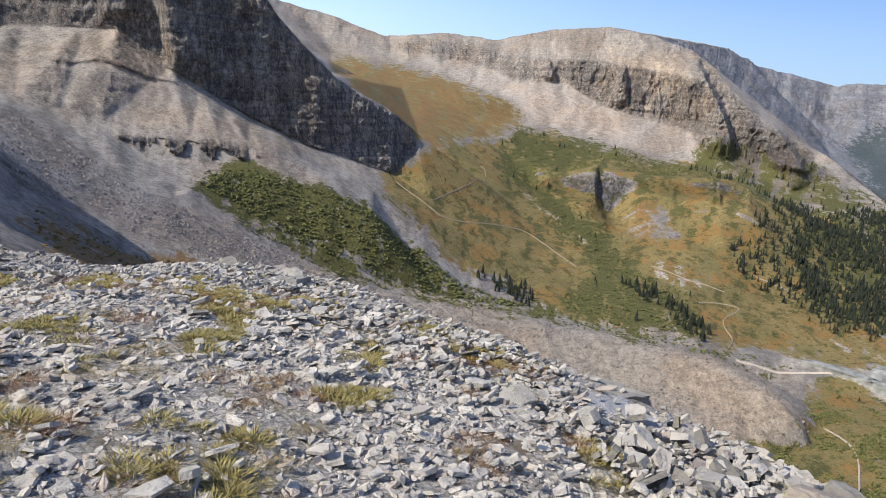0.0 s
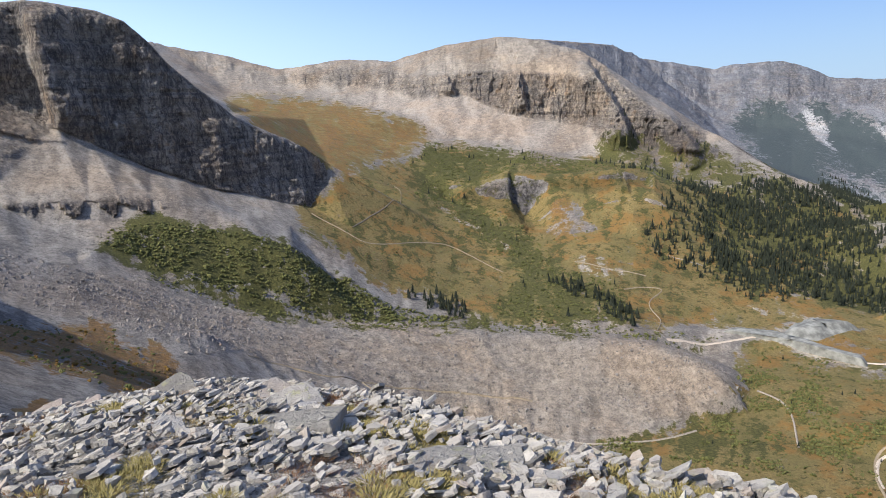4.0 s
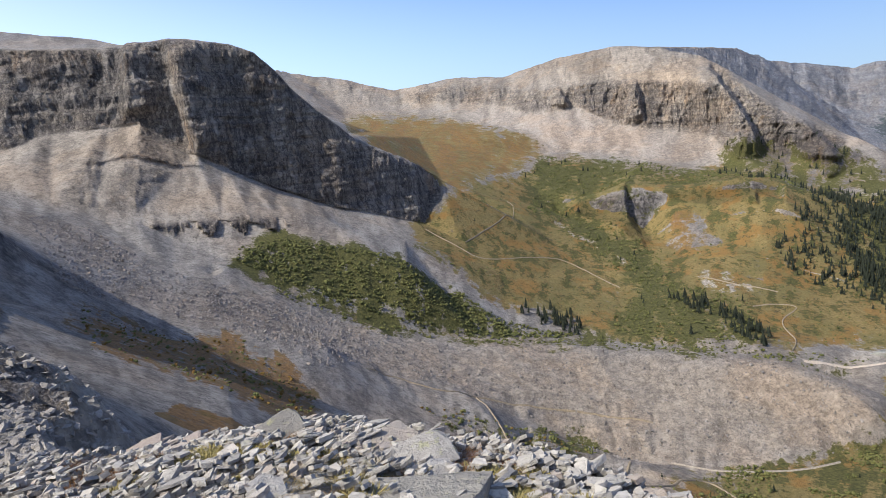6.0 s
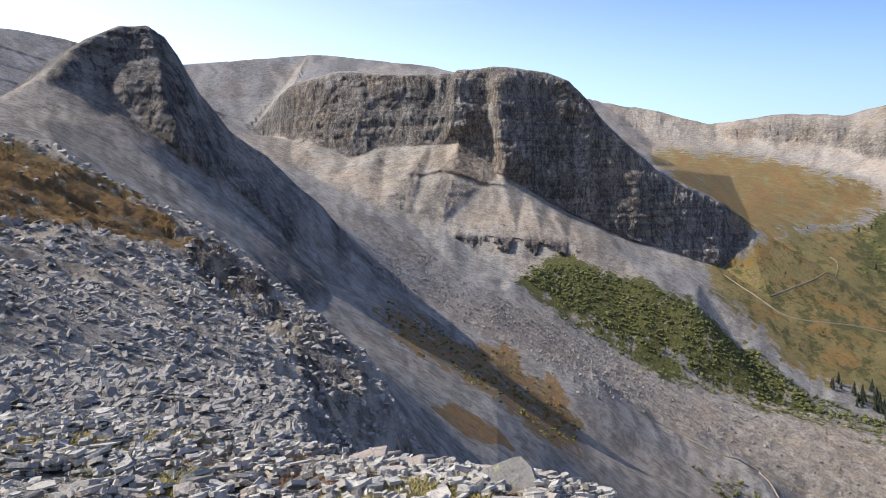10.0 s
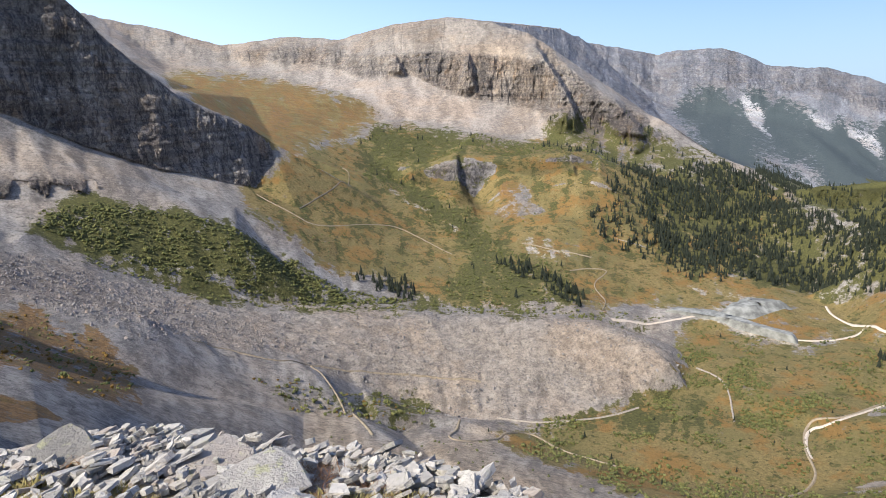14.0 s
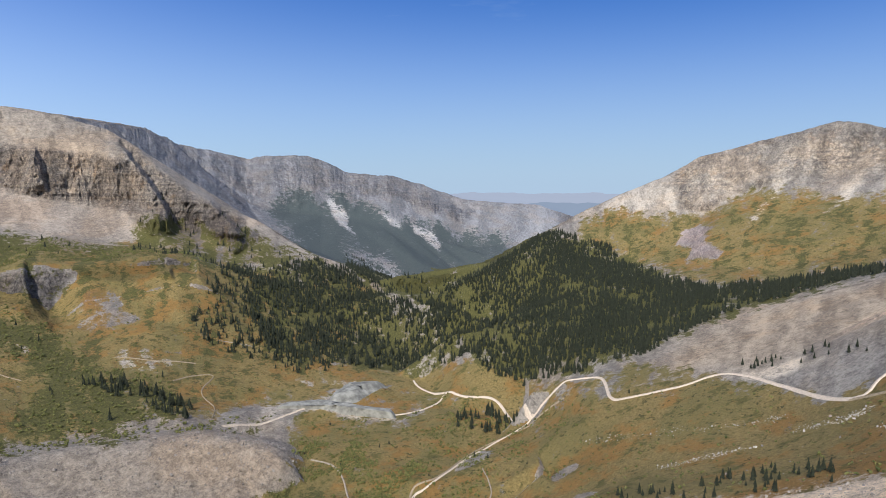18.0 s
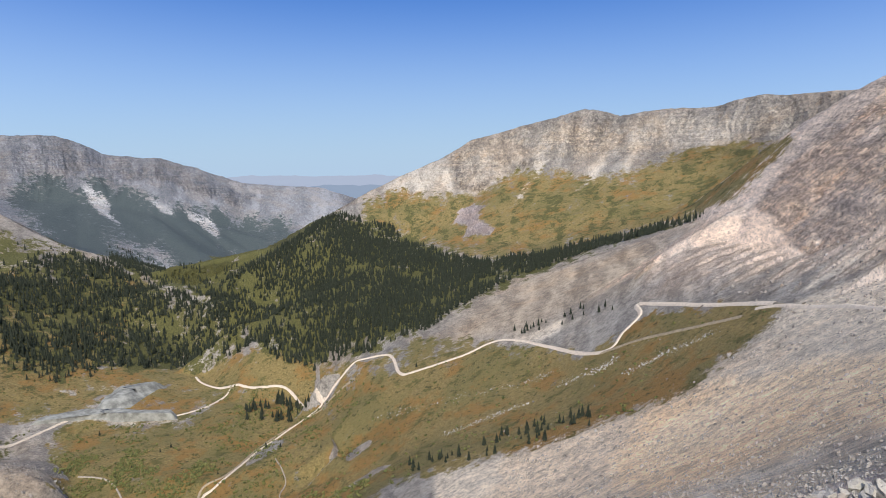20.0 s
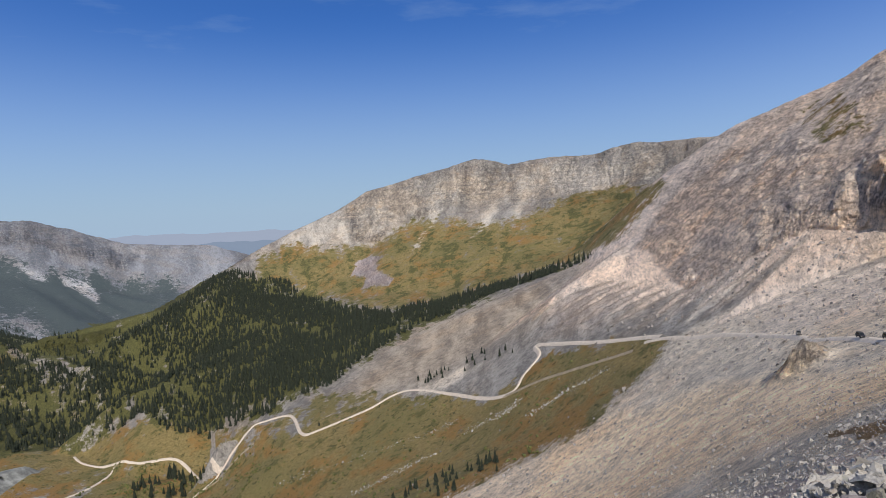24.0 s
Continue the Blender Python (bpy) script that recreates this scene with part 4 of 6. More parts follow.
    edge = n.math("MULTIPLY", n.math("SUBTRACT", n.noise(at, 0.045, 10, 0.82), 0.5), 3.2)
    edge = n.math("ADD", edge, n.math("MULTIPLY", n.math("SUBTRACT", streak, 0.5), 0.8))

    def cover(mask, a, b, much=1.0):
        near = n.math("MULTIPLY", n.math("MULTIPLY", mask, 3.0, clamp=True), n.math("MULTIPLY", edge, much))
        return n.ramp(n.math("ADD", mask, near), a, b)
    color = n.mix(cover(grass, 0.34, 0.54), rock, turf)
    heath = n.mix(n.ramp(grain, 0.36, 0.62), (0.135, 0.074, 0.029), (0.320, 0.185, 0.066))
    heath = n.mix(n.math("MULTIPLY", n.ramp(patchy, 0.50, 0.60), 0.7), heath, n.mix(grain, (0.10, 0.078, 0.030), (0.22, 0.165, 0.060)))
    heath = n.mix(n.math("MULTIPLY", n.ramp(knots, 0.55, 0.60), 0.8), heath, (0.16, 0.145, 0.125))
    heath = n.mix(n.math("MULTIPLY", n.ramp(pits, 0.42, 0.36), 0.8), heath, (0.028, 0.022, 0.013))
    heath = n.mix(n.math("MULTIPLY", n.ramp(speck, 0.60, 0.68), 0.6), heath, (0.26, 0.23, 0.19))
    color = n.mix(n.math("MULTIPLY", cover(rust, 0.30, 0.52, 1.2), 0.92), color, heath)
    scrub = n.mix(n.ramp(grain, 0.38, 0.62), wood_low, wood_high)
    color = n.mix(cover(shrub, 0.36, 0.56, 1.3), color, scrub)
    relief = n.bump(mid, 4.5, 0.6)
    relief = n.bump(grain, 1.5, 0.8, relief)
    relief = n.bump(n.math("MULTIPLY", n.math("ADD", n.math("MINIMUM", split, 0.12), n.math("MULTIPLY", beds, 0.05)), steep), 22.0, 0.9, relief)
    return n.done(color, relief)


def stone_material(name, low, high, lichen=0.25, scale=1.0):
    n = Nodes(name, 0.9)
    at = n.where()
    mottle, fine = n.noise(at, 5 * scale, 8, 0.7), n.noise(at, 60 * scale, 4, 0.6)
    r = n.math("ADD", n.math("MULTIPLY", n.island(), 0.6), n.math("MULTIPLY", n.each(), 0.6))
    r = n.math("FRACT", r)
    c = n.mix(r, low, high)
    c = n.mix(n.ramp(mottle, 0.35, 0.7), n.mix(1.0, c, (0.72, 0.72, 0.75), "MULTIPLY"), c)
    c = n.mix(n.math("MULTIPLY", n.ramp(r, 0.86, 0.97), 0.55), c, (0.30, 0.22, 0.16))
    c = n.mix(n.math("MULTIPLY", n.ramp(n.noise(at, 9 * scale, 6, 0.7), 0.55, 0.66), lichen), c, (0.36, 0.36, 0.20))
    c = n.mix(n.math("MULTIPLY", n.ramp(fine, 0.55, 0.75), 0.35), c, (0.16, 0.155, 0.15))
    c = n.mix(n.math("MULTIPLY", n.ramp(n.noise(at, 2.2 * scale, 9, 0.75), 0.44, 0.34), 0.45), c, (0.10, 0.097, 0.092))
    crack = n.math("ABSOLUTE", n.math("SUBTRACT", n.noise(n.scaled(at, 1.0, 1.0, 2.6), 3.5 * scale, 4, 0.6), 0.5))
    c = n.mix(n.math("MULTIPLY", n.ramp(crack, 0.008, 0.002), 0.2), c, (0.05, 0.048, 0.045))
    return n.done(c, n.bump(fine, 0.015 / scale, 0.6, n.bump(mottle, 0.07 / scale, 0.8, n.bump(n.ramp(crack, 0.0, 0.02), 0.012 / scale, 0.4))))


def plain_material(name, color, rough=0.6, metal=0.0, vary=0.25, scale=3.0):
    n = Nodes(name, rough)
    n.out.inputs["Metallic"].default_value = metal
    f = n.noise(n.where(), scale, 6, 0.65)
    dark = tuple(c * (1 - vary) for c in color)
    light = tuple(min(1, c * (1 + vary)) for c in color)
    return n.done(n.mix(n.ramp(f, 0.3, 0.7), dark, light))


def leaf_material(name, a, b, c, scale=0.8):
    n = Nodes(name, 0.75)
    r = n.math("FRACT", n.math("ADD", n.math("MULTIPLY", n.island(), 1.0), n.each()))
    f = n.noise(n.where(), scale, 4, 0.7)
    col = n.mix(r, a, b)
    return n.done(n.mix(n.math("MULTIPLY", n.ramp(f, 0.45, 0.7), 0.6), col, c))


LAND = land_material("mountain_land", (0.175, 0.163, 0.149), (0.43, 0.40, 0.358), (0.055, 0.060, 0.022), (0.140, 0.132, 0.046))
# the far range's haze is put into its bluish rock and wood colours
FARLAND = land_material("hazy_far_rock", (0.135, 0.145, 0.165), (0.34, 0.35, 0.37), (0.050, 0.068, 0.072), (0.098, 0.118, 0.118))
SHALE = stone_material("pale_shale", (0.34, 0.316, 0.275), (0.78, 0.725, 0.63), 0.3)
PLATES = stone_material("rim_shale", (0.25, 0.235, 0.205), (0.74, 0.695, 0.61), 0.35, 0.8)
SCREE = stone_material("grey_scree", (0.28, 0.262, 0.240), (0.64, 0.60, 0.545), 0.4, 0.6)
LICHEN = stone_material("lichen_boulder", (0.34, 0.32, 0.275), (0.46, 0.435, 0.375), 0.7, 0.5)
RUSTY = stone_material("rusty_slab", (0.38, 0.31, 0.26), (0.44, 0.38, 0.33), 0.2)
SLATE = stone_material("bluish_slab", (0.36, 0.365, 0.37), (0.46, 0.465, 0.47), 0.2, 0.8)
BLOCK = stone_material("grey_block", (0.27, 0.255, 0.225), (0.50, 0.47, 0.415), 0.7)
DARKSHALE = stone_material("dark_shale", (0.26, 0.242, 0.212), (0.56, 0.52, 0.462), 0.25, 0.4)
BOULDER = stone_material("moraine_stone", (0.22, 0.20, 0.18), (0.42, 0.385, 0.35), 0.1, 0.2)
PALESTONE = stone_material("pale_meadow_stone", (0.40, 0.38, 0.34), (0.62, 0.59, 0.53), 0.1, 0.2)
TAILING = plain_material("grey_tailings", (0.25, 0.255, 0.235), 0.95, 0, 0.4, 0.10)
NEEDLES = leaf_material("spruce_needles", (0.014, 0.021, 0.014), (0.034, 0.041, 0.025), (0.022, 0.028, 0.017))
BARK = plain_material("grey_bark", (0.10, 0.08, 0.06), 0.95)
LEAVES = leaf_material("willow_leaves", (0.062, 0.078, 0.025), (0.180, 0.180, 0.060), (0.115, 0.105, 0.036))
GOLD = leaf_material("autumn_leaves", (0.12, 0.085, 0.02), (0.20, 0.12, 0.025), (0.13, 0.055, 0.018))
TUFT = leaf_material("dry_grass", (0.22, 0.165, 0.05), (0.40, 0.30, 0.11), (0.27, 0.20, 0.07), 8)
MOSS = leaf_material("yellow_moss", (0.19, 0.165, 0.055), (0.36, 0.30, 0.12), (0.22, 0.17, 0.06), 8)
HERB = leaf_material("russet_herb", (0.14, 0.06, 0.03), (0.26, 0.14, 0.06), (0.20, 0.13, 0.05), 8)
GRAVEL = plain_material("road_gravel", (0.58, 0.50, 0.41), 0.95, 0, 0.2, 0.6)
TRACK = plain_material("worn_track", (0.30, 0.245, 0.17), 0.95, 0, 0.25, 0.4)
STREAMBED = plain_material("pale_stream_bed", (0.33, 0.29, 0.24), 0.8, 0, 0.35, 0.7)


def gravel_ground():
    n = Nodes("ledge_gravel", 0.95)
    at = n.where()
    v = n.add("ShaderNodeTexVoronoi")
    warp = n.add("ShaderNodeVectorMath", operation="ADD")
    n.put(warp.inputs[0], at)
    w = n.add("ShaderNodeTexNoise")
    n.put(w.inputs["Vector"], at)
    w.inputs["Scale"].default_value, w.inputs["Detail"].default_value = 30.0, 3.0
    n.put(warp.inputs[1], n.scaled(w.outputs["Color"], 0.05, 0.05, 0.05))
    n.put(v.inputs["Vector"], warp.outputs[0])
    v.inputs["Scale"].default_value = 45.0
    s = n.add("ShaderNodeSeparateColor")
    n.t.links.new(v.outputs["Color"], s.inputs[0])
    stone = n.mix(s.outputs[0], (0.23, 0.215, 0.19), (0.52, 0.49, 0.44))
    soil = n.mix(n.noise(at, 14, 8, 0.7), (0.10, 0.085, 0.06), (0.30, 0.25, 0.18))
    col = n.mix(n.ramp(n.noise(at, 2.3, 8, 0.75), 0.52, 0.62), stone, soil)
    col = n.mix(n.ramp(n.noise(at, 70, 5, 0.7), 0.48, 0.36), col, (0.10, 0.095, 0.09))
    return n.done(col, n.bump(n.math("ADD", n.math("MULTIPLY", s.outputs[1], 0.6), n.noise(at, 40, 6, 0.75)), 0.03, 0.9))


LEDGE = gravel_ground()

# ---------------------------------------------------------------- the land


COVERS = {
    "grass": "yard_grass strip_grass meadow_hill bench_grass valley_grass right_meadow right_ridge_grass spur_grass green_peak forest_right forest_left forest_sparse ochre_low outlet_grass vale_grass flank_wood",
    "shrub": "knoll_shrub hill_shrub bank_shrub forest_right forest_left far_forest flank_wood canyon_b vale_grass valley_shrub canyon_wood right_ridge_grass meadow_hill",
    "rust": "rust ochre_right rust_right rust_peak rust_peak2 bench_heath hill_heath spur_grass ochre_low",
    "tan": "dome_tan dome_pink mesa_fan sand_slope green_scree toe_gravel mor_tan tan_top tan_top_b",
    "purple": "purple_scree lavender pink_scree patch dome_pink",
    "pale": "white_top white_streak right_white tailings tailings2 lavender green_scree white_gully yard_bare yard_low meadow_bare rr_streak rr_streak_b rr_streak_c far_pale far_pale_b far_pale_c",
    # crag_bowl is darkened to stand for the shade in its cleft
    "dark": "spur_dark crag_bowl moraine bowl_scree rock_glacier",
    "bare": "bowl_scree patch white_gully yard_bare yard_low tailings tailings2 meadow_bare rr_streak rr_streak_b rr_streak_c far_pale far_pale_b far_pale_c toe_gravel",
}
AMOUNT = {"bench_grass": 0.9, "yard_grass": 0.85, "strip_grass": 0.75, "vale_grass": 0.75, "flank_wood": 0.6, "hill_shrub": 0.8, "right_ridge_grass": 0.9, "spur_grass": 0.8, "dome_pink": 0.25, "lavender": 0.35, "moraine": 0.2, "rock_glacier": 0.5, "tan_top": 0.7, "tan_top_b": 0.6, "green_peak": 0.55, "pink_scree": 0.3, "forest_sparse": 0.5, "forest_left": 0.45,
          "right_white": 0.45, "white_top": 0.4, "valley_shrub": 0.5, "sand_slope": 0.6, "mesa_fan": 0.25, "bank_shrub": 0.6, "green_scree": 0.7, "mor_tan": 0.32, "tailings": 0.12, "tailings2": 0.5, "white_gully": 0.5, "yard_bare": 0.45, "yard_low": 0.35, "meadow_bare": 0.6, "rr_streak": 0.55, "rr_streak_b": 0.55, "rr_streak_c": 0.55, "far_pale": 0.7, "far_pale_b": 0.6, "far_pale_c": 0.7, "rust_peak": 0.66, "rust_peak2": 0.66, "rust_right": 0.66, "rust": 0.72, "bench_heath": 0.45, "hill_heath": 0.32, "toe_gravel": 0.7, "bowl_scree": 0.6, "dome_tan": 0.35}
UX, UY = GX + np.clip(0.05 * GR, 0, 30) * fbm(GX, GY, 45, 4, 21), GY + np.clip(0.05 * GR, 0, 30) * fbm(GX, GY, 45, 4, 22)
MASK = {}
LEAN = {("shrub", "right_ridge_grass"): 0.33, ("shrub", "forest_left"): 0.75, ("shrub", "meadow_hill"): 0.3, ("grass", "forest_left"): 0.7, ("grass", "forest_right"): 0.1}
ALIAS = {"bench_heath": "bench_grass", "hill_heath": "meadow_hill", "mor_tan": "moraine"}
SMALL = "tailings tailings2 pale_yard white_streak patch white_gully yard_bare yard_low meadow_bare bowl_scree ochre_low ochre_right rr_streak rr_streak_b rr_streak_c far_pale far_pale_b far_pale_c".split()
for cover, names in COVERS.items():
    value = np.zeros((NA, NR))
    for name in names.split():
        amount = LEAN.get((cover, name), AMOUNT.get(name, 1.0)) * inside(ZONES[ALIAS.get(name, name)], UX, UY)
        value = np.maximum(value, smooth(amount, 3) if name in SMALL else blur(amount, 7, 7))
    MASK[cover] = value
MASK["tan"] = np.maximum(MASK["tan"], smooth(np.isin(GROUP, (1,)) * 0.15, 6))
# mesa and horn cliffs carry a little blue shade in their colour
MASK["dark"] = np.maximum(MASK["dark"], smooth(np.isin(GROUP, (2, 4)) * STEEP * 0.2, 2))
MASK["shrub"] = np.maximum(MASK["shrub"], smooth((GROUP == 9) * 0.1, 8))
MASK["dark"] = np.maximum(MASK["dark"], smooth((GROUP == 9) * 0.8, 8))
MASK["tan"] = np.maximum(MASK["tan"], 0.12 * EAST * (GR < 900))
MASK["purple"] = np.maximum(MASK["purple"], smooth((GROUP == 5) * 0.5, 6))
bare = smoothstep(SLOPE, 0.8, 1.05) * (GR > 150) * ~((GROUP == 0) & (GR < 480) & (GA < 0.0))
MASK["pale"] = np.maximum(MASK["pale"], smooth(np.maximum((GROUP == 5) * 0.8, (GROUP == 6) * 0.3), 6))
MASK["pale"] = np.maximum(MASK["pale"], 0.95 * EAST * (1 - MASK["grass"]) * (GR < 700) * (GR > 12))
MASK["rust"] *= 1 - STEEP
MASK["shrub"] *= 1 - MASK["bare"]
MASK["grass"] *= (1 - bare) * (1 - MASK["bare"])
MASK["steep"], MASK["streak"] = np.maximum(STEEP, ROUGH), 0.5 + 0.5 * STREAK


def paint(ob, used):
    face = np.isin(GROUP, (5, 7, 8))
    flow = np.stack([np.where(face, GA * FAR * 1.1, GX).ravel()[used], np.where(face, GR * 0.2, GY).ravel()[used], np.where(face, HT * 1.1, HT).ravel()[used]], -1).astype(np.float32)
    ob.data.attributes.new("flow", "FLOAT_VECTOR", "POINT").data.foreach_set("vector", flow.ravel())
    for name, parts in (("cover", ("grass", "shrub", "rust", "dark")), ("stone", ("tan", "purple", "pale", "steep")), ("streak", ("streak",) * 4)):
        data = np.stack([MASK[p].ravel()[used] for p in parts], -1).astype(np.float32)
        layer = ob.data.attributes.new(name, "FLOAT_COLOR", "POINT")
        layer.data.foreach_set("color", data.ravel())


NAMES = (("ground", "alpine valley floor with ochre meadow and grey scree", "ground"),
         ("mountain", "tan domed mountain with banded grey cliffs above a talus slope", "mountain"),
         ("mountain", "dark flat-topped mountain with shaded cliffs over a scree apron", "mountain"),
         ("moraine", "long tongue of grey-brown rubble in the valley", "moraine"),
         ("mountain", "dark pointed rock horn above steep scree", "mountain"),
         ("mountain", "grey and pinkish mountain with craggy buttresses above the road", "mountain"),
         ("rocky_spur", "grey shattered rock spur with ochre grass on its crest", "slope"),
         ("mountain", "pale cliff ridge above green slopes and forest", "mountain"),
         ("mountain", "distant range, blue-grey with haze, above a deep canyon", "mountain"),
         ("mountain", "brownish rounded ridge behind the horn", "mountain"))
quads = np.vstack([GROUP, GROUP[:1]])[:-1, :-1]
for number, (name, label, category) in enumerate(NAMES):
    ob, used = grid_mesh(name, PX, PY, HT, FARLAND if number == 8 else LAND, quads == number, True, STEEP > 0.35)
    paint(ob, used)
    tagged(ob, label, category, kind="structure")


def strip(name, line, width, material, label, lift=0.8, level=False):
    """A road, path or stream laid on the land along a line of the plan."""
    pts = [np.array(p, float) for p in line]
    way = []
    for k in range(len(pts) - 1):
        p0, p1, p2, p3 = pts[max(k - 1, 0)], pts[k], pts[k + 1], pts[min(k + 2, len(pts) - 1)]
        n = max(2, int(np.linalg.norm(p2 - p1) / 4))
        for t in np.arange(n) / n:
            way.append(0.5 * (2 * p1 + (p2 - p0) * t + (2 * p0 - 5 * p1 + 4 * p2 - p3) * t * t + (3 * p1 - p0 - 3 * p2 + p3) * t ** 3))
    way.append(pts[-1])
    way = np.array(way)
    d = np.gradient(way, axis=0)
    d /= np.linalg.norm(d, axis=1)[:, None] + 1e-9
    side = np.stack([-d[:, 1], d[:, 0]], -1)
    wob = 1 + 0.22 * fbm(way[:, 0], way[:, 1], 14, 3, 31)
    cols = [way + side * (width / 2 * f * wob)[:, None] for f in (-1, -0.5, 0, 0.5, 1)]
    X, Y = np.stack([c[:, 0] for c in cols], 1), np.stack([c[:, 1] for c in cols], 1)
    Z = land(X, Y)
    if level:
        Z = np.repeat(Z.mean(1)[:, None], 5, 1) * 0.6 + Z * 0.4
        Z[:, 0], Z[:, -1] = np.minimum(Z[:, 0], land(X[:, 0], Y[:, 0])), np.minimum(Z[:, -1], land(X[:, -1], Y[:, -1]))
    lift = lift * np.clip(np.hypot(X - EYE[0], Y - EYE[1]) / 400, 0.25, 1.2)
    Z = Z + lift
    Z[:, 0] -= lift[:, 0] * 1.6
    Z[:, -1] -= lift[:, -1] * 1.6
    ob, _ = grid_mesh(name, X[:, ::-1], Y[:, ::-1], Z[:, ::-1], material)
    return tagged(ob, label, name.split("_")[-1], kind="structure")


for name, kind, width, material, label in (
        ("main_road", "road", 4.3, GRAVEL, "pale dusty gravel road winding across the meadow"),
        ("upper_road", "road", 4.4, GRAVEL, "pale gravel road cut into the scree slope"),
        ("valley_road", "road", 3.6, GRAVEL, "narrow pale dirt road down the meadow"),
        ("spur_road", "road", 3.6, GRAVEL, "pale gravel side road past the tailings"),
        ("loop_road", "road", 2.6, TRACK, "worn dirt road curving over the valley floor"),
        ("mine_trail", "path", 1.8, TRACK, "winding pale dirt path"), ("mine_trail_upper", "path", 2.0, TRACK, "winding pale dirt path"),
        ("hill_path", "path", 1.3, TRACK, "thin worn footpath on the grassy hill"), ("zigzag_path", "path", 1.2, TRACK, "thin worn footpath on the grassy hill"),
        ("bank_path", "path", 2.6, TRACK, "eroded grey path down the bushy bank"), ("moraine_path", "path", 1.5, TRACK, "thin path along the rubble tongue"),
        ("flat_track", "path", 2.6, TRACK, "sandy vehicle track at the toe of the rubble"), ("stream", "stream", 2.4, STREAMBED, "pale stony stream bed"),
        ("stream_side", "stream", 2.0, STREAMBED, "pale stony stream bed"), ("meadow_stream", "stream", 1.3, STREAMBED, "pale stony stream bed"),
        ("old_track", "path", 3.0, TRACK, "old grassy track below the road")):
    strip(kind, WAYS[name], width, material, label, 0.6 if name == "upper_road" else 0.8, name == "upper_road")



def heap(name, outline, rise, inset, material, label):
    """A flat-topped heap: sloping sides all round, its top on one level."""
    c = np.mean(outline, 0)
    P = np.array(outline, float)
    P = np.concatenate([np.linspace(P[i - 1], P[i], 9)[1:] for i in range(len(P))])
    rings = []
    for k, up in ((1.0, -1.0), (0.5, 0.55), (0.12, 1.0), (-0.6, 1.06)):
        q = P - (P - c) / np.linalg.norm(P - c, axis=1)[:, None] * inset * (1 - k)
        q = q + 0.7 * np.stack([fbm(q[:, 0], q[:, 1], 6, 3, 91), fbm(q[:, 0], q[:, 1], 6, 3, 92)], -1)
        z = land(q[:, 0], q[:, 1]) * 0.5 + land(P[:, 0], P[:, 1]).mean() * 0.5 + rise * up
        if up < 0:
            z = land(q[:, 0], q[:, 1]) - 0.5
        rings.append(np.column_stack([q, z]))
    rings.append(np.repeat([[*c, rings[-1][:, 2].mean()]], len(P), 0))
    R = np.array(rings)
    ob, _ = grid_mesh(name, R[:, :, 0].T[::-1], R[:, :, 1].T[::-1], R[:, :, 2].T[::-1], material, None, True)
    return tagged(ob, label, "spoil heap")


heap("spoil_heap", [(508, 662), (551, 694), (584, 714), (614, 690), (628, 668), (585, 652), (547, 644)], 9, 22, TAILING, "grey flat-topped heap of mine tailings")
heap("embankment", [(455, 696), (470, 703), (512, 684), (540, 640), (560, 584), (550, 574), (524, 626), (497, 662)], 6, 9, TAILING, "long pale grey bank of mine tailings")

# the shale ledge
LX, LY = np.meshgrid(np.arange(-14, 11, 0.09), np.arange(-5, 14.5, 0.09), indexing="ij")


def on_ledge(x, y):
    """Top of the ledge with its unevenness."""
    x, y = np.asarray(x, float), np.asarray(y, float)
    drop = np.clip(y - rim_y(x), 0, 1.5)
    return (ledge_z(x, y) - 0.09 + 0.06 * fbm(x, y, 1.6, 5, 41, 0.55) + 0.04 * fbm(x, y * 1.7, 0.5, 3, 42, 0.6, True)
            + drop * 0.35 * fbm(x, y, 0.9, 4, 43, 0.6, True))


LZ = on_ledge(LX, LY)
ledge, _ = grid_mesh("rock_ledge", LX, LY, LZ, LEDGE)
tagged(ledge, "pale grey shale ledge littered with broken stone", "ledge", kind="structure")


# ---------------------------------------------------------------- stones, trees, shrubs


def shard(rng, flat=0.35, n=6):
    """One angular flake of stone: its corners and its triangles, about 1 across."""
    a = np.sort(rng.uniform(0, 2 * np.pi, n)) + rng.uniform(0, 6)
    a = np.linspace(0, 2 * np.pi, n, endpoint=False) + rng.uniform(-0.35, 0.35, n)
    r = rng.uniform(0.32, 0.55, n)
    ex = rng.uniform(0.65, 1.0)
    low = np.stack([np.cos(a) * r, np.sin(a) * r * ex, -flat / 2 + rng.uniform(-0.06, 0.06, n)], -1)
    k = rng.uniform(0.62, 0.97, n)
    top = np.stack([np.cos(a) * r * k, np.sin(a) * r * ex * k, flat / 2 + rng.uniform(-0.14, 0.14, n) * flat * 2], -1)
    v = np.vstack([low, top])
    f = []
    for i in range(n):
        j = (i + 1) % n
        f += [(i, j, n + j), (i, n + j, n + i)]
    f += [(n, n + i, n + i + 1) for i in range(1, n - 1)]
    return v, np.array(f)


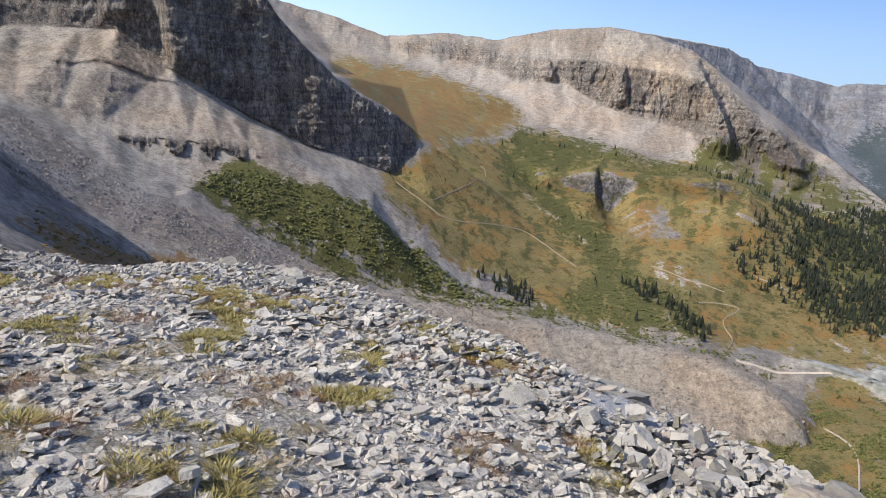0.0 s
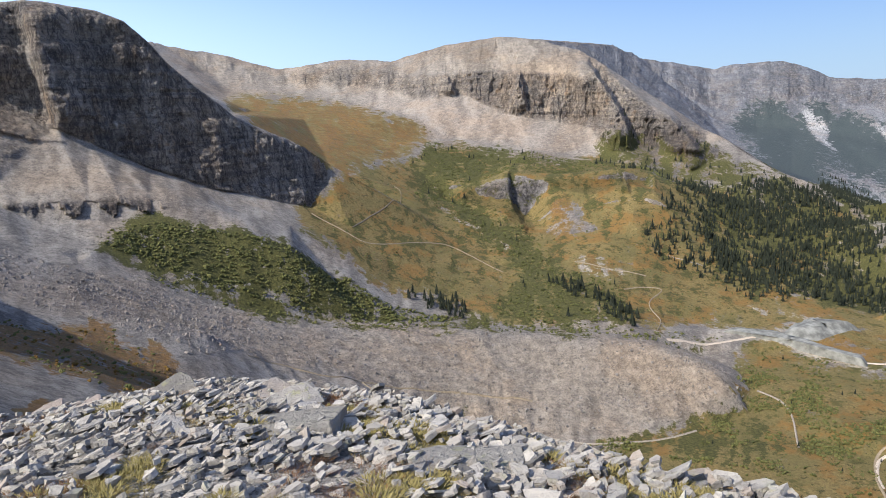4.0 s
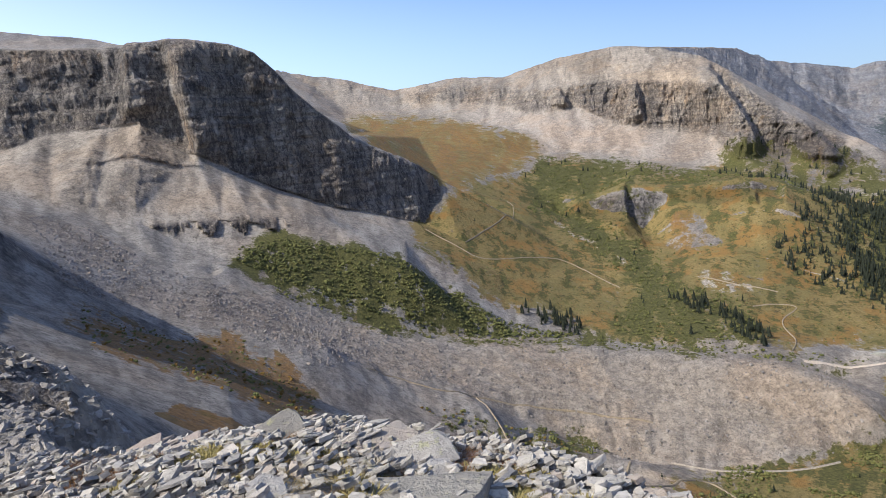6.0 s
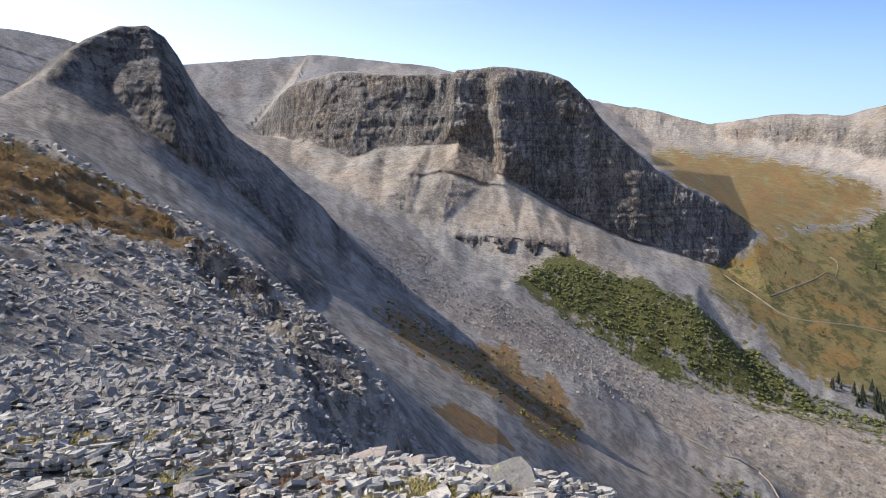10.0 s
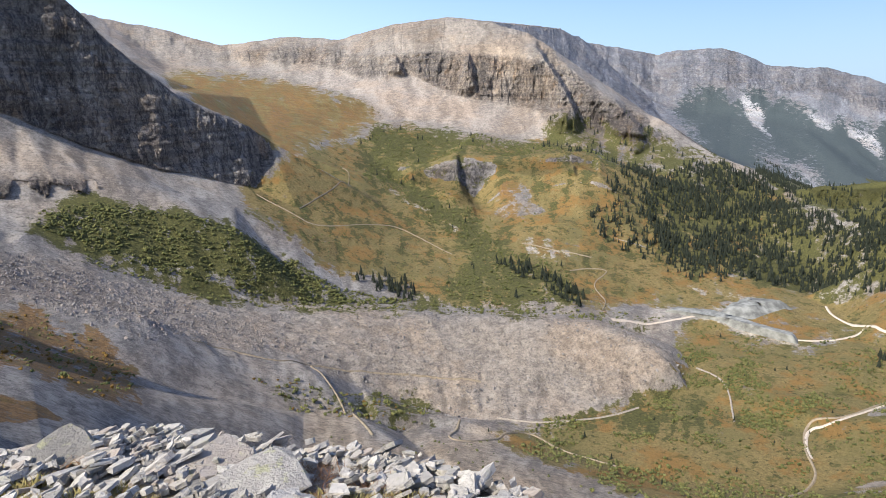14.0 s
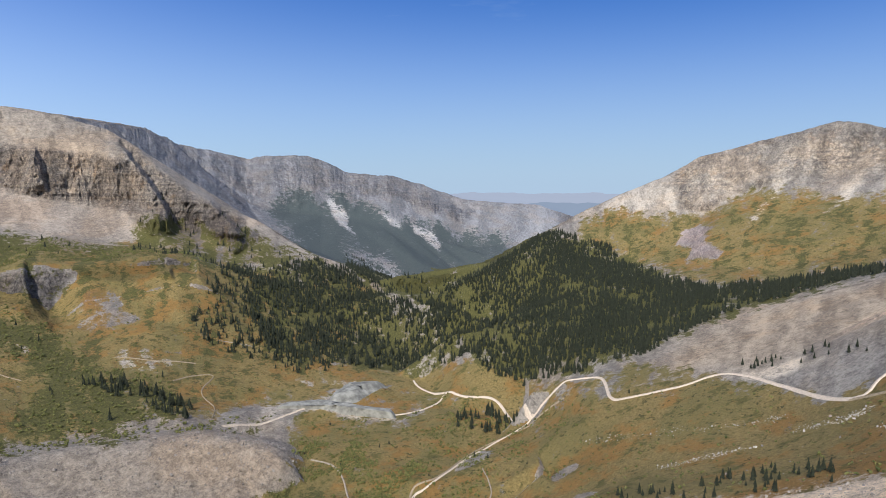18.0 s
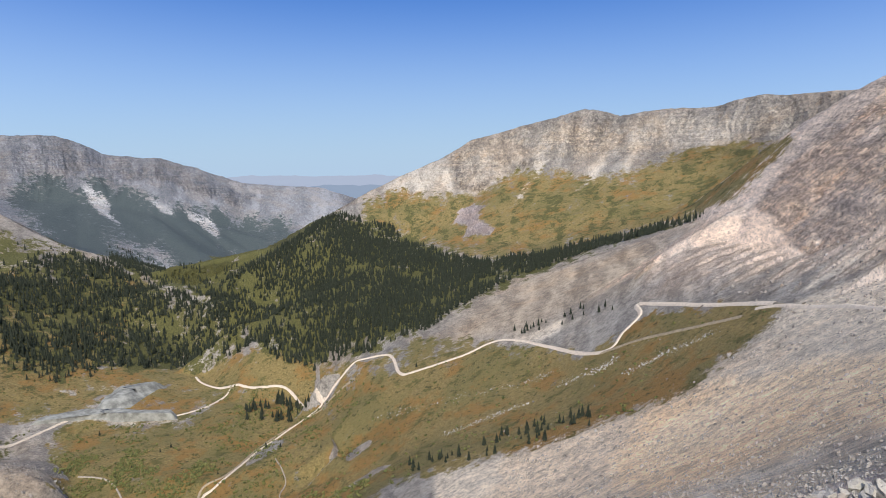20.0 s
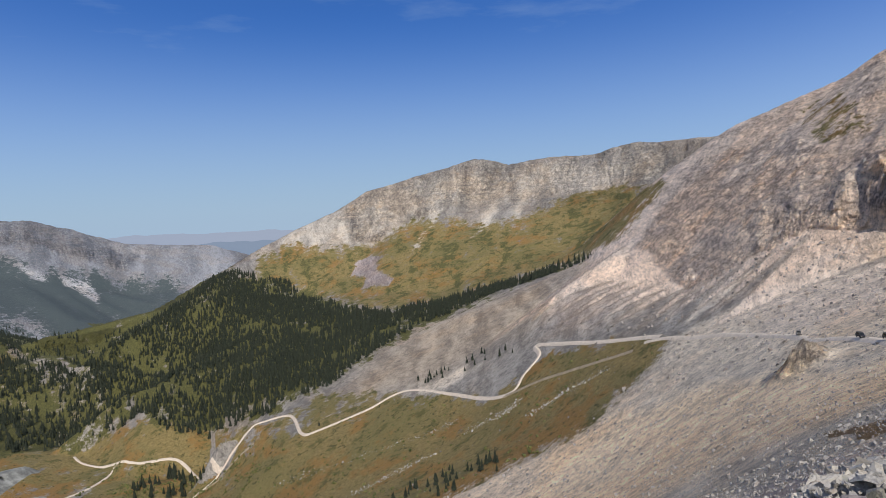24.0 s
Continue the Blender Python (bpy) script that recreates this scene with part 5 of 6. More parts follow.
def slab(rng):
    """One thin plate with steep, broken sides: 1 across and 1 thick."""
    n = int(rng.integers(4, 7))
    a = np.linspace(0, 2 * np.pi, n, endpoint=False) + rng.uniform(-0.4, 0.4, n)
    r = rng.uniform(0.38, 0.56, n)
    ring = np.stack([np.cos(a) * r, np.sin(a) * r], -1)
    low = np.column_stack([ring * rng.uniform(0.86, 1.0, (n, 1)), np.full(n, -0.5)])
    top = np.column_stack([ring * rng.uniform(0.9, 1.0, (n, 1)), 0.5 + rng.uniform(-0.22, 0.12, n)])
    f = [t for i in range(n) for t in ((i, (i + 1) % n, n + (i + 1) % n), (i, n + (i + 1) % n, n + i))]
    f += [(n, n + i, n + i + 1) for i in range(1, n - 1)]
    return np.vstack([low, top]), np.array(f)


def spruce(rng, tiers=7, sides=8):
    """The crown of a spruce, 1 high."""
    v, f = [], []
    for k in range(tiers):
        t = k / tiers
        z0, z1 = 0.10 + 0.82 * t, 0.10 + 0.82 * t + 0.26 * (1 - 0.55 * t)
        rad = 0.20 * (1 - t) ** 0.85 + 0.012
        a0, base = rng.uniform(0, 6.3), len(v)
        v.append((rng.uniform(-0.01, 0.01), rng.uniform(-0.01, 0.01), min(z1, 1.0)))
        for i in range(sides):
            a = a0 + 2 * math.pi * i / sides
            r = rad * (rng.uniform(0.85, 1.25) if i % 2 else rng.uniform(0.35, 0.6))
            v.append((math.cos(a) * r, math.sin(a) * r, z0 - (0.03 if i % 2 else -0.03) + rng.uniform(-0.02, 0.02)))
        f += [(base, base + 1 + i, base + 1 + (i + 1) % sides) for i in range(sides)]
    return np.array(v), np.array(f)


def clump(rng, lumps=3):
    """A low bush of leafy lumps, about 1 across and 0.6 high."""
    bm = bmesh.new()
    bmesh.ops.create_icosphere(bm, subdivisions=1, radius=1.0)
    base = np.array([tuple(q.co) for q in bm.verts])
    tri = np.array([[q.index for q in p.verts] for p in bm.faces])
    bm.free()
    v, f = [], []
    for _ in range(lumps):
        c = np.array((rng.uniform(-0.3, 0.3), rng.uniform(-0.3, 0.3), rng.uniform(0.12, 0.34)))
        s = rng.uniform(0.16, 0.32)
        q = base * rng.uniform(0.6, 1.35, (len(base), 1)) * s * np.array((1, 1, 0.8)) + c
        f.append(tri + sum(len(w) for w in v))
        v.append(q)
    return np.vstack(v), np.vstack(f)


def tuft(rng, blades=26, spread=0.5, lean=0.5, wide=0.03):
    """A tuft of blades, about 1 across and 1 high."""
    v, f = [], []
    for k in range(blades):
        a, r = rng.uniform(0, 6.3), spread * math.sqrt(rng.uniform(0, 1))
        x, y, h = math.cos(a) * r, math.sin(a) * r, rng.uniform(0.45, 1.0) * (1 - 0.5 * r / spread)
        b = rng.uniform(0, 6.3)
        dx, dy = math.cos(b) * wide, math.sin(b) * wide
        ox, oy = x + lean * rng.uniform(-0.5, 0.5) + x * 0.5, y + lean * rng.uniform(-0.5, 0.5) + y * 0.5
        v += [(x - dx, y - dy, -0.08), (x + dx, y + dy, -0.08), (ox, oy, h)]
        f.append((3 * k, 3 * k + 1, 3 * k + 2))
    return np.array(v), np.array(f)


def turns(rng, n, tilt):
    """n random turns: any heading, leaning by up to about tilt degrees."""
    h, a = rng.uniform(0, 2 * np.pi, n), np.radians(rng.normal(0, tilt, n))
    b = np.radians(rng.normal(0, tilt, n))
    c, s = np.cos(h), np.sin(h)
    z = np.zeros(n)
    Rz = np.stack([np.stack([c, -s, z], -1), np.stack([s, c, z], -1), np.stack([z, z, z + 1], -1)], 1)
    Rx = np.stack([np.stack([z + 1, z, z], -1), np.stack([z, np.cos(a), -np.sin(a)], -1), np.stack([z, np.sin(a), np.cos(a)], -1)], 1)
    Ry = np.stack([np.stack([np.cos(b), z, np.sin(b)], -1), np.stack([z, z + 1, z], -1), np.stack([-np.sin(b), z, np.cos(b)], -1)], 1)
    return Ry @ Rx @ Rz


def tri_mesh(name, v, f, material, smooth_faces=False):
    me = bpy.data.meshes.new(name)
    me.vertices.add(len(v))
    me.vertices.foreach_set("co", np.asarray(v, np.float32).ravel())
    me.loops.add(len(f) * 3)
    me.loops.foreach_set("vertex_index", np.asarray(f, np.int32).ravel())
    me.polygons.add(len(f))
    me.polygons.foreach_set("loop_start", np.arange(0, len(f) * 3, 3, dtype=np.int32))
    me.polygons.foreach_set("use_smooth", np.full(len(f), smooth_faces))
    me.update(calc_edges=True)
    me.materials.append(material)
    return me


def scatter(name, kinds, at, size, turn, material, label, category):
    """Many small pieces joined into one object of stuff."""
    rng = np.random.default_rng(len(at))
    pick = rng.integers(0, len(kinds), len(at))
    vs, fs, base = [], [], 0
    for k, (v, f) in enumerate(kinds):
        sel = np.nonzero(pick == k)[0]
        if not len(sel):
            continue
        s = size[sel] if size.ndim == 2 else size[sel][:, None] * np.stack([np.ones(len(sel)), rng.uniform(0.55, 1, len(sel)), rng.uniform(0.6, 1.3, len(sel))], -1)
        q = np.einsum("nij,nvj->nvi", turn[sel], v[None] * s[:, None, :]) + at[sel][:, None, :]
        fs.append((f[None] + (base + np.arange(len(sel)) * len(v))[:, None, None]).reshape(-1, 3))
        vs.append(q.reshape(-1, 3))
        base += len(sel) * len(v)
    ob = new(name, tri_mesh(name, np.vstack(vs), np.vstack(fs), material))
    return tagged(ob, label, category, kind="stuff")


def sample(name, n, rng):
    poly = ZONES[name]
    px, py = [p[0] for p in poly], [p[1] for p in poly]
    x, y = np.empty(0), np.empty(0)
    while len(x) < n:
        u, v = rng.uniform(min(px), max(px), n), rng.uniform(min(py), max(py), n)
        ok = inside(poly, u, v)
        x, y = np.append(x, u[ok]), np.append(y, v[ok])
    return x[:n], y[:n]


def polar(rng, n, a0, a1, r0, r1, power=1.0):
    a = np.radians(rng.uniform(a0, a1, n))
    r = np.exp(rng.uniform(0, 1, n) ** power * math.log(r1 / r0)) * r0
    return EYE[0] - np.sin(a) * r, EYE[1] + np.cos(a) * r, r


rng = np.random.default_rng(7)
SHARDS = [shard(rng, rng.uniform(0.07, 0.24), int(rng.integers(5, 8))) for _ in range(36)]
SLABS = [slab(rng) for _ in range(30)]
LUMPS = [shard(rng, rng.uniform(0.55, 0.85), 6) for _ in range(16)]

# rubble on the ledge: small flat flakes, and larger tilted plates towards the rim
n = 80000
x, y = rng.uniform(-9.5, 4.2, n), rng.uniform(0.5, 12.2, n)
keep = (y < rim_y(x) + 0.4) & (np.hypot(x - EYE[0], y - EYE[1]) < 9.5)
keep &= (np.maximum(fbm(x, y, 0.55, 3, 71), np.maximum(fbm(x, y, 0.55, 3, 72), fbm(x, y, 0.55, 3, 73))) < 0.27) | (rng.random(n) < 0.5)
keep &= (x < 2.0) | (rng.random(n) < 0.35)
x, y = x[keep], y[keep]
crest = np.clip(1 - (rim_y(x) - y) / 3.2, 0, 1)
plate = rng.random(len(x)) < 0.05 + 0.75 * np.sqrt(crest) * (fbm(x, y, 1.3, 3, 74) > -0.3)
size = np.clip(0.030 * np.exp(rng.gamma(1.4, 0.42, len(x))), 0.022, 0.13)
flake = ~plate & (rng.random(len(x)) > 0.93 * np.sqrt(crest))
fx, fy, fs = x[flake], y[flake], size[flake]
scatter("ledge_rubble", SHARDS, np.stack([fx, fy, on_ledge(fx, fy) + 0.10 * fs], -1), fs, turns(rng, len(fx), 16), SHALE, "broken pale grey shale flakes on the ledge", "rubble")
px, py = x[plate], y[plate]
ps = np.clip(0.062 * np.exp(rng.gamma(1.6, 0.32, len(px))), 0.05, 0.24)
ps = np.stack([ps, ps * rng.uniform(0.4, 0.75, len(px)), rng.uniform(0.012, 0.04, len(px))], -1)
dip, strike = np.radians(-20.0), np.radians(48.0)
lean = np.array([[1, 0, 0], [0, math.cos(dip), -math.sin(dip)], [0, math.sin(dip), math.cos(dip)]])
lean = np.array([[math.cos(strike), -math.sin(strike), 0], [math.sin(strike), math.cos(strike), 0], [0, 0, 1]]) @ lean
scatter("shale_plates", SLABS, np.stack([px, py, on_ledge(px, py) + rng.uniform(0.0, 0.08, len(px))], -1), ps, lean @ turns(rng, len(px), 12), PLATES, "tilted shale plates heaped along the ledge's rim", "rubble")
# jagged plates heaped on the mound beside the ledge
n = 24000
x, y = rng.normal(4.0, 1.8, n), rng.normal(2.2, 1.3, n)
keep = (np.degrees(np.arctan2(6.2 - y, x + 1.5)) > rng.uniform(11, 17, n)) & (x > 1.3) & (x < 9) & (y > -1.5) & (y < rim_y(x) - 0.1)
x, y = x[keep], y[keep]
ps = np.clip(0.045 * np.exp(rng.gamma(1.5, 0.40, len(x))), 0.035, 0.26)
ps = np.stack([ps, ps * rng.uniform(0.5, 0.9, len(x)), ps * rng.uniform(0.12, 0.4, len(x))], -1)
scatter("shale_plates", SLABS, np.stack([x, y, on_ledge(x, y) + rng.uniform(0, 0.16, len(x))], -1), ps, lean @ turns(rng, len(x), 30), PLATES, "jagged lichen-grey shale plates heaped beside the ledge", "rubble")
# rubble up the slope beside the ledge and further off
x, y, r = polar(rng, 22000, -134, -84, 5.0, 110)
bare = ~(inside(ZONES["rust_right"], x, y) | inside(ZONES["ochre_right"], x, y)) | (rng.random(len(x)) < 0.1)
x, y, r = x[bare], y[bare], r[bare]
size = np.clip(0.017 * (r / 5) ** 0.8 * np.exp(rng.gamma(1.4, 0.42, len(x))), 0.02, 0.07 + 0.008 * r)
z = np.maximum(np.where((x < 10.9) & (y > -4.9), on_ledge(x, y), -999), land(x, y)) + 0.15 * size
scatter("scree_rubble", SHARDS[:16] + LUMPS, np.stack([x, y, z], -1), size, turns(rng, len(x), 24), SCREE, "grey angular scree beside the ledge", "rubble")
x, y, r = polar(rng, 17000, 22, 74, 6, 130)
bare = ~inside(ZONES["spur_grass"], x, y) | (rng.random(len(x)) < 0.07)
x, y, r = x[bare], y[bare], r[bare]
size = np.clip(0.012 * r ** 0.85 * np.exp(rng.gamma(1.5, 0.42, len(x))), 0.05, 0.10 + 0.016 * r)
z = np.maximum(np.where((x > -13.9) & (y < 14.4), on_ledge(x, y), -999), land(x, y)) + 0.12 * size
scatter("slope_rubble", SHARDS + LUMPS[:4], np.stack([x, y, z], -1), size, turns(rng, len(x), 18), DARKSHALE, "dark grey shattered shale on the spur", "rubble")
x, y, r = polar(rng, 14000, -131, -72, 70, 520, 0.8)
bare = ~(inside(ZONES["right_meadow"], x, y) | inside(ZONES["forest_right"], x, y) | inside(ZONES["rust_peak"], x, y)) | (rng.random(len(x)) < 0.08)
x, y, r = x[bare], y[bare], r[bare]
size = np.clip(0.0009 * r * np.exp(rng.gamma(1.5, 0.5, len(x))), 0.15, 0.006 * r)
scatter("slope_stones", LUMPS, np.stack([x, y, land(x, y) + 0.1 * size], -1), size, turns(rng, len(x), 30), BOULDER, "loose grey stones strewn over the scree slope", "stones")
xs, ys = [], []
for line in (((527, 304), (520, 241), (524, 178), (528, 129)), ((452, 61), (449, 35), (437, 8)), ((455, 198), (467, 169), (479, 140)), ((497, 118), (488, 86), (491, 74))):
    k = rng.uniform(0, len(line) - 1, 260)
    xs.append(np.interp(k, range(len(line)), [p[0] for p in line]) + rng.normal(0, 3.0, len(k)))
    ys.append(np.interp(k, range(len(line)), [p[1] for p in line]) + rng.normal(0, 3.0, len(k)))
x, y = np.concatenate(xs), np.concatenate(ys)
size = np.clip(0.35 * np.exp(rng.gamma(1.5, 0.4, len(x))), 0.3, 1.8)
scatter("stone_stripe", LUMPS, np.stack([x, y, land(x, y) + 0.1 * size], -1), size, turns(rng, len(x), 30), PALESTONE, "stripes of pale stones across the meadow", "stones")
x, y = sample("rock_glacier", 5000, rng)
size = np.clip(0.5 * np.exp(rng.gamma(1.5, 0.42, len(x))), 0.5, 3)
scatter("moraine_boulders", LUMPS, np.stack([x, y, land(x, y) + 0.15 * size], -1), size, turns(rng, len(x), 30), BOULDER, "dark grey boulders at the head of the rubble tongue", "boulders")
x, y = sample("moraine", 7000, rng)
size = 0.4 * np.exp(rng.gamma(1.5, 0.42, len(x)))
scatter("moraine_boulders", LUMPS, np.stack([x, y, land(x, y) + 0.15 * size], -1), np.clip(size, 0.4, 3), turns(rng, len(x), 30), BOULDER,
        "grey-brown boulders strewn over the rubble tongue", "boulders")

# woods
CROWNS = [spruce(rng, int(rng.integers(6, 8))) for _ in range(10)]


def heading(rng, n):
    a = rng.uniform(0, 6.3, n)
    z = np.zeros(n)
    return np.stack([np.stack([np.cos(a), -np.sin(a), z], -1), np.stack([np.sin(a), np.cos(a), z], -1), np.stack([z, z, z + 1], -1)], 1)


def wood(names_and_counts, tall, label):
    xs, ys = [], []
    for name, count in names_and_counts:
        x, y = sample(name, count, rng)
        thin = fbm(x, y, 60, 4, 51, 0.6) > rng.uniform(-0.55, 0.15, count)
        xs.append(x[thin]), ys.append(y[thin])
    x, y = np.concatenate(xs), np.concatenate(ys)
    h = rng.uniform(0.45, 1.1, len(x)) * tall
    size = np.stack([h * rng.uniform(0.75, 1.15, len(x)), h * rng.uniform(0.75, 1.15, len(x)), h], -1)
    scatter("spruce_wood", CROWNS, np.stack([x, y, land(x, y) - 0.3], -1), size, heading(rng, len(x)), NEEDLES, label, "wood")


wood((("forest_right", 13000), ("canyon_wood", 2200)), 14.0, "dense dark green spruce forest on the valley side")
wood((("forest_left", 3600), ("forest_sparse", 520), ("flank_wood", 160), ("hill_shrub", 60)), 15.5, "dark spruce wood thinning out on the rocky spur")


def build_tree(rng):
    root = new("spruce_tree")
    v, f = spruce(rng, 9, 11)
    crown = new("crown", tri_mesh("crown", v, f, NEEDLES))
    bm = bmesh.new()
    bmesh.ops.create_cone(bm, cap_ends=True, segments=7, radius1=0.022, radius2=0.006, depth=0.8, matrix=Matrix.Translation((0, 0, 0.37)))
    me = bpy.data.meshes.new("trunk")
    bm.to_mesh(me)
    bm.free()
    me.materials.append(BARK)
    trunk = new("trunk", me)
    crown.parent = trunk.parent = root
    return tagged(root, "slender dark green spruce tree", "tree", "spruces on the slopes")


TREES = [build_tree(rng) for _ in range(5)]
spots = []
for name, count in (("stand_a", 40), ("stand_b", 72), ("stand_c", 40), ("stand_d", 56), ("stand_e", 22), ("stand_f", 30), ("meadow_hill", 6), ("valley_grass", 24), ("right_meadow", 4)):
    x, y = sample(name, count, rng)
    spots += list(zip(x, y, rng.uniform(0.55, 1.1, count) * (8.5 if name in ("stand_d", "stand_e") else 7 if "grass" in name or "meadow" in name else 15)))
for k, (x, y, h) in enumerate(spots):
    m = Matrix.Translation((x, y, float(land(x, y)) - 0.2)) @ pose(0, 0, 0, 0, 0, rng.uniform(0, 360)) @ Matrix.Diagonal((h, h, h, 1))
    if k < len(TREES):
        TREES[k].matrix_basis = m
    else:
        t = copy_thing(TREES[k % len(TREES)], m)
        t.scale = (h, h, h)

# shrubs
CLUMPS = [clump(rng, 2 + k % 2) for k in range(12)]


def shrubs(names_and_counts, low, high, material, label):
    xs, ys = [], []
    for name, count in names_and_counts:
        x, y = sample(name, count, rng)
        thin = fbm(x, y, 26, 3, 61) > (rng.uniform(-0.8, 0.3, count) if "valley" not in name else rng.uniform(-0.12, 0.25, count))
        xs.append(x[thin]), ys.append(y[thin])
    x, y = np.concatenate(xs), np.concatenate(ys)
    size = rng.uniform(low, high, len(x))
    scatter("shrubs", CLUMPS, np.stack([x, y, land(x, y) - 0.1], -1), size, heading(rng, len(x)), material, label, "shrubs")


shrubs((("knoll_shrub", 2800), ("hill_shrub", 4600), ("vale_grass", 500), ("bank_shrub", 260)), 2.5, 6.0, LEAVES, "dense green willow scrub on the hillside")
shrubs((("valley_shrub", 1400), ("valley_shrub2", 2200), ("valley_grass", 8000)), 1.8, 5.0, LEAVES, "low green willow bushes on the valley floor")
shrubs((("meadow_hill", 5200), ("hill_shrub", 1500), ("right_meadow", 900), ("forest_sparse", 900)), 1.2, 4.2, LEAVES, "scattered dark green bushes on the grassy slopes")
shrubs((("rust", 420), ("toe_gravel", 120)), 1.5, 3.8, LEAVES, "green bushes among the russet heath")
shrubs((("rust", 260), ("bank_shrub", 120)), 1.5, 4.0, GOLD, "golden brown autumn bushes on the bank")

# grass and moss between the stones of the ledge
TUFTS, MOSSES = [tuft(rng, 46, 0.5, 0.6, 0.010) for _ in range(8)], [tuft(rng, 120, 0.5, 0.3, 0.026) for _ in range(6)]
for material, count, low, high, flat, label, seed in ((TUFT, 1500, 0.06, 0.14, 0.34, "dry yellow grass tufts between the stones", 71), (MOSS, 1900, 0.08, 0.22, 0.22, "yellow-green moss cushions between the stones", 72),
                                                      (HERB, 2400, 0.08, 0.20, 0.28, "russet alpine herbs between the stones", 73)):
    x, y = rng.uniform(-8, 4.5, count * 30), rng.uniform(0, 10.5, count * 30)
    ok = (y < rim_y(x) - 0.3) & (x < 1.7) & (fbm(x, y, 0.55, 3, seed) > 0.20)
    x, y = x[ok][:count], y[ok][:count]
    s = rng.uniform(low, high, len(x))
    scatter("grass", MOSSES if material is MOSS else TUFTS, np.stack([x, y, on_ledge(x, y) + 0.02], -1), np.stack([s, s, s * flat], -1), heading(rng, len(x)), material, label, "grass")


# ---------------------------------------------------------------- larger stones on the ledge


def block(name, at, size, turn, material, label, seed, round_off=0.05, category="boulder"):
    """One angular stone: the hull of a jittered box, split along its beds."""
    r = random.Random(seed)
    bm = bmesh.new()
    for _ in range(48):
        p = [r.uniform(-1, 1) for _ in range(3)]
        k = r.randrange(3)
        p[k] = math.copysign(r.uniform(0.9, 1.0), p[k])
        cut = sum(abs(q) for q in p)
        if cut > 2.55 - round_off:
            p = [q * (2.55 - round_off) / cut for q in p]
        bm.verts.new([q * s / 2 for q, s in zip(p, size)])
    hull = bmesh.ops.convex_hull(bm, input=bm.verts)
    bmesh.ops.delete(bm, geom=list({g for g in hull["geom_interior"] + hull["geom_unused"] if isinstance(g, bmesh.types.BMVert)}), context="VERTS")
    bmesh.ops.dissolve_limit(bm, angle_limit=radians(12), verts=bm.verts, edges=bm.edges)
    bmesh.ops.bevel(bm, geom=bm.edges[:], offset=min(size) * 0.012, segments=1, affect="EDGES")
    bmesh.ops.triangulate(bm, faces=bm.faces)
    bmesh.ops.subdivide_edges(bm, edges=[e for e in bm.edges if e.calc_length() > max(size) * 0.16], cuts=1)
    bmesh.ops.subdivide_edges(bm, edges=[e for e in bm.edges if e.calc_length() > max(size) * 0.10], cuts=1)
    bmesh.ops.triangulate(bm, faces=bm.faces)
    for v in bm.verts:
        c = v.co + Vector((seed * 3.1, 0, 0))
        d = noise.noise_vector(c * 6) * 0.07 + noise.noise_vector(c * 17) * 0.045
        # the beds of the stone step in and out
        step = noise.cell(Vector((seed, 0, c.z / min(size) * 5))) * 0.10
        v.co += (d + Vector((v.co.x / size[0], v.co.y / size[1], 0)) * step) * min(size)
    me = bpy.data.meshes.new(name)
    bm.to_mesh(me)
    bm.free()
    me.polygons.foreach_set("use_smooth", np.zeros(len(me.polygons), bool))
    me.materials.append(material)
    ob = new(name, me)
    ob.matrix_world = pose(*at, *turn)
    return tagged(ob, label, category)


def rest(x, y, up=0.0):
    return x, y, float(on_ledge(x, y)) + up


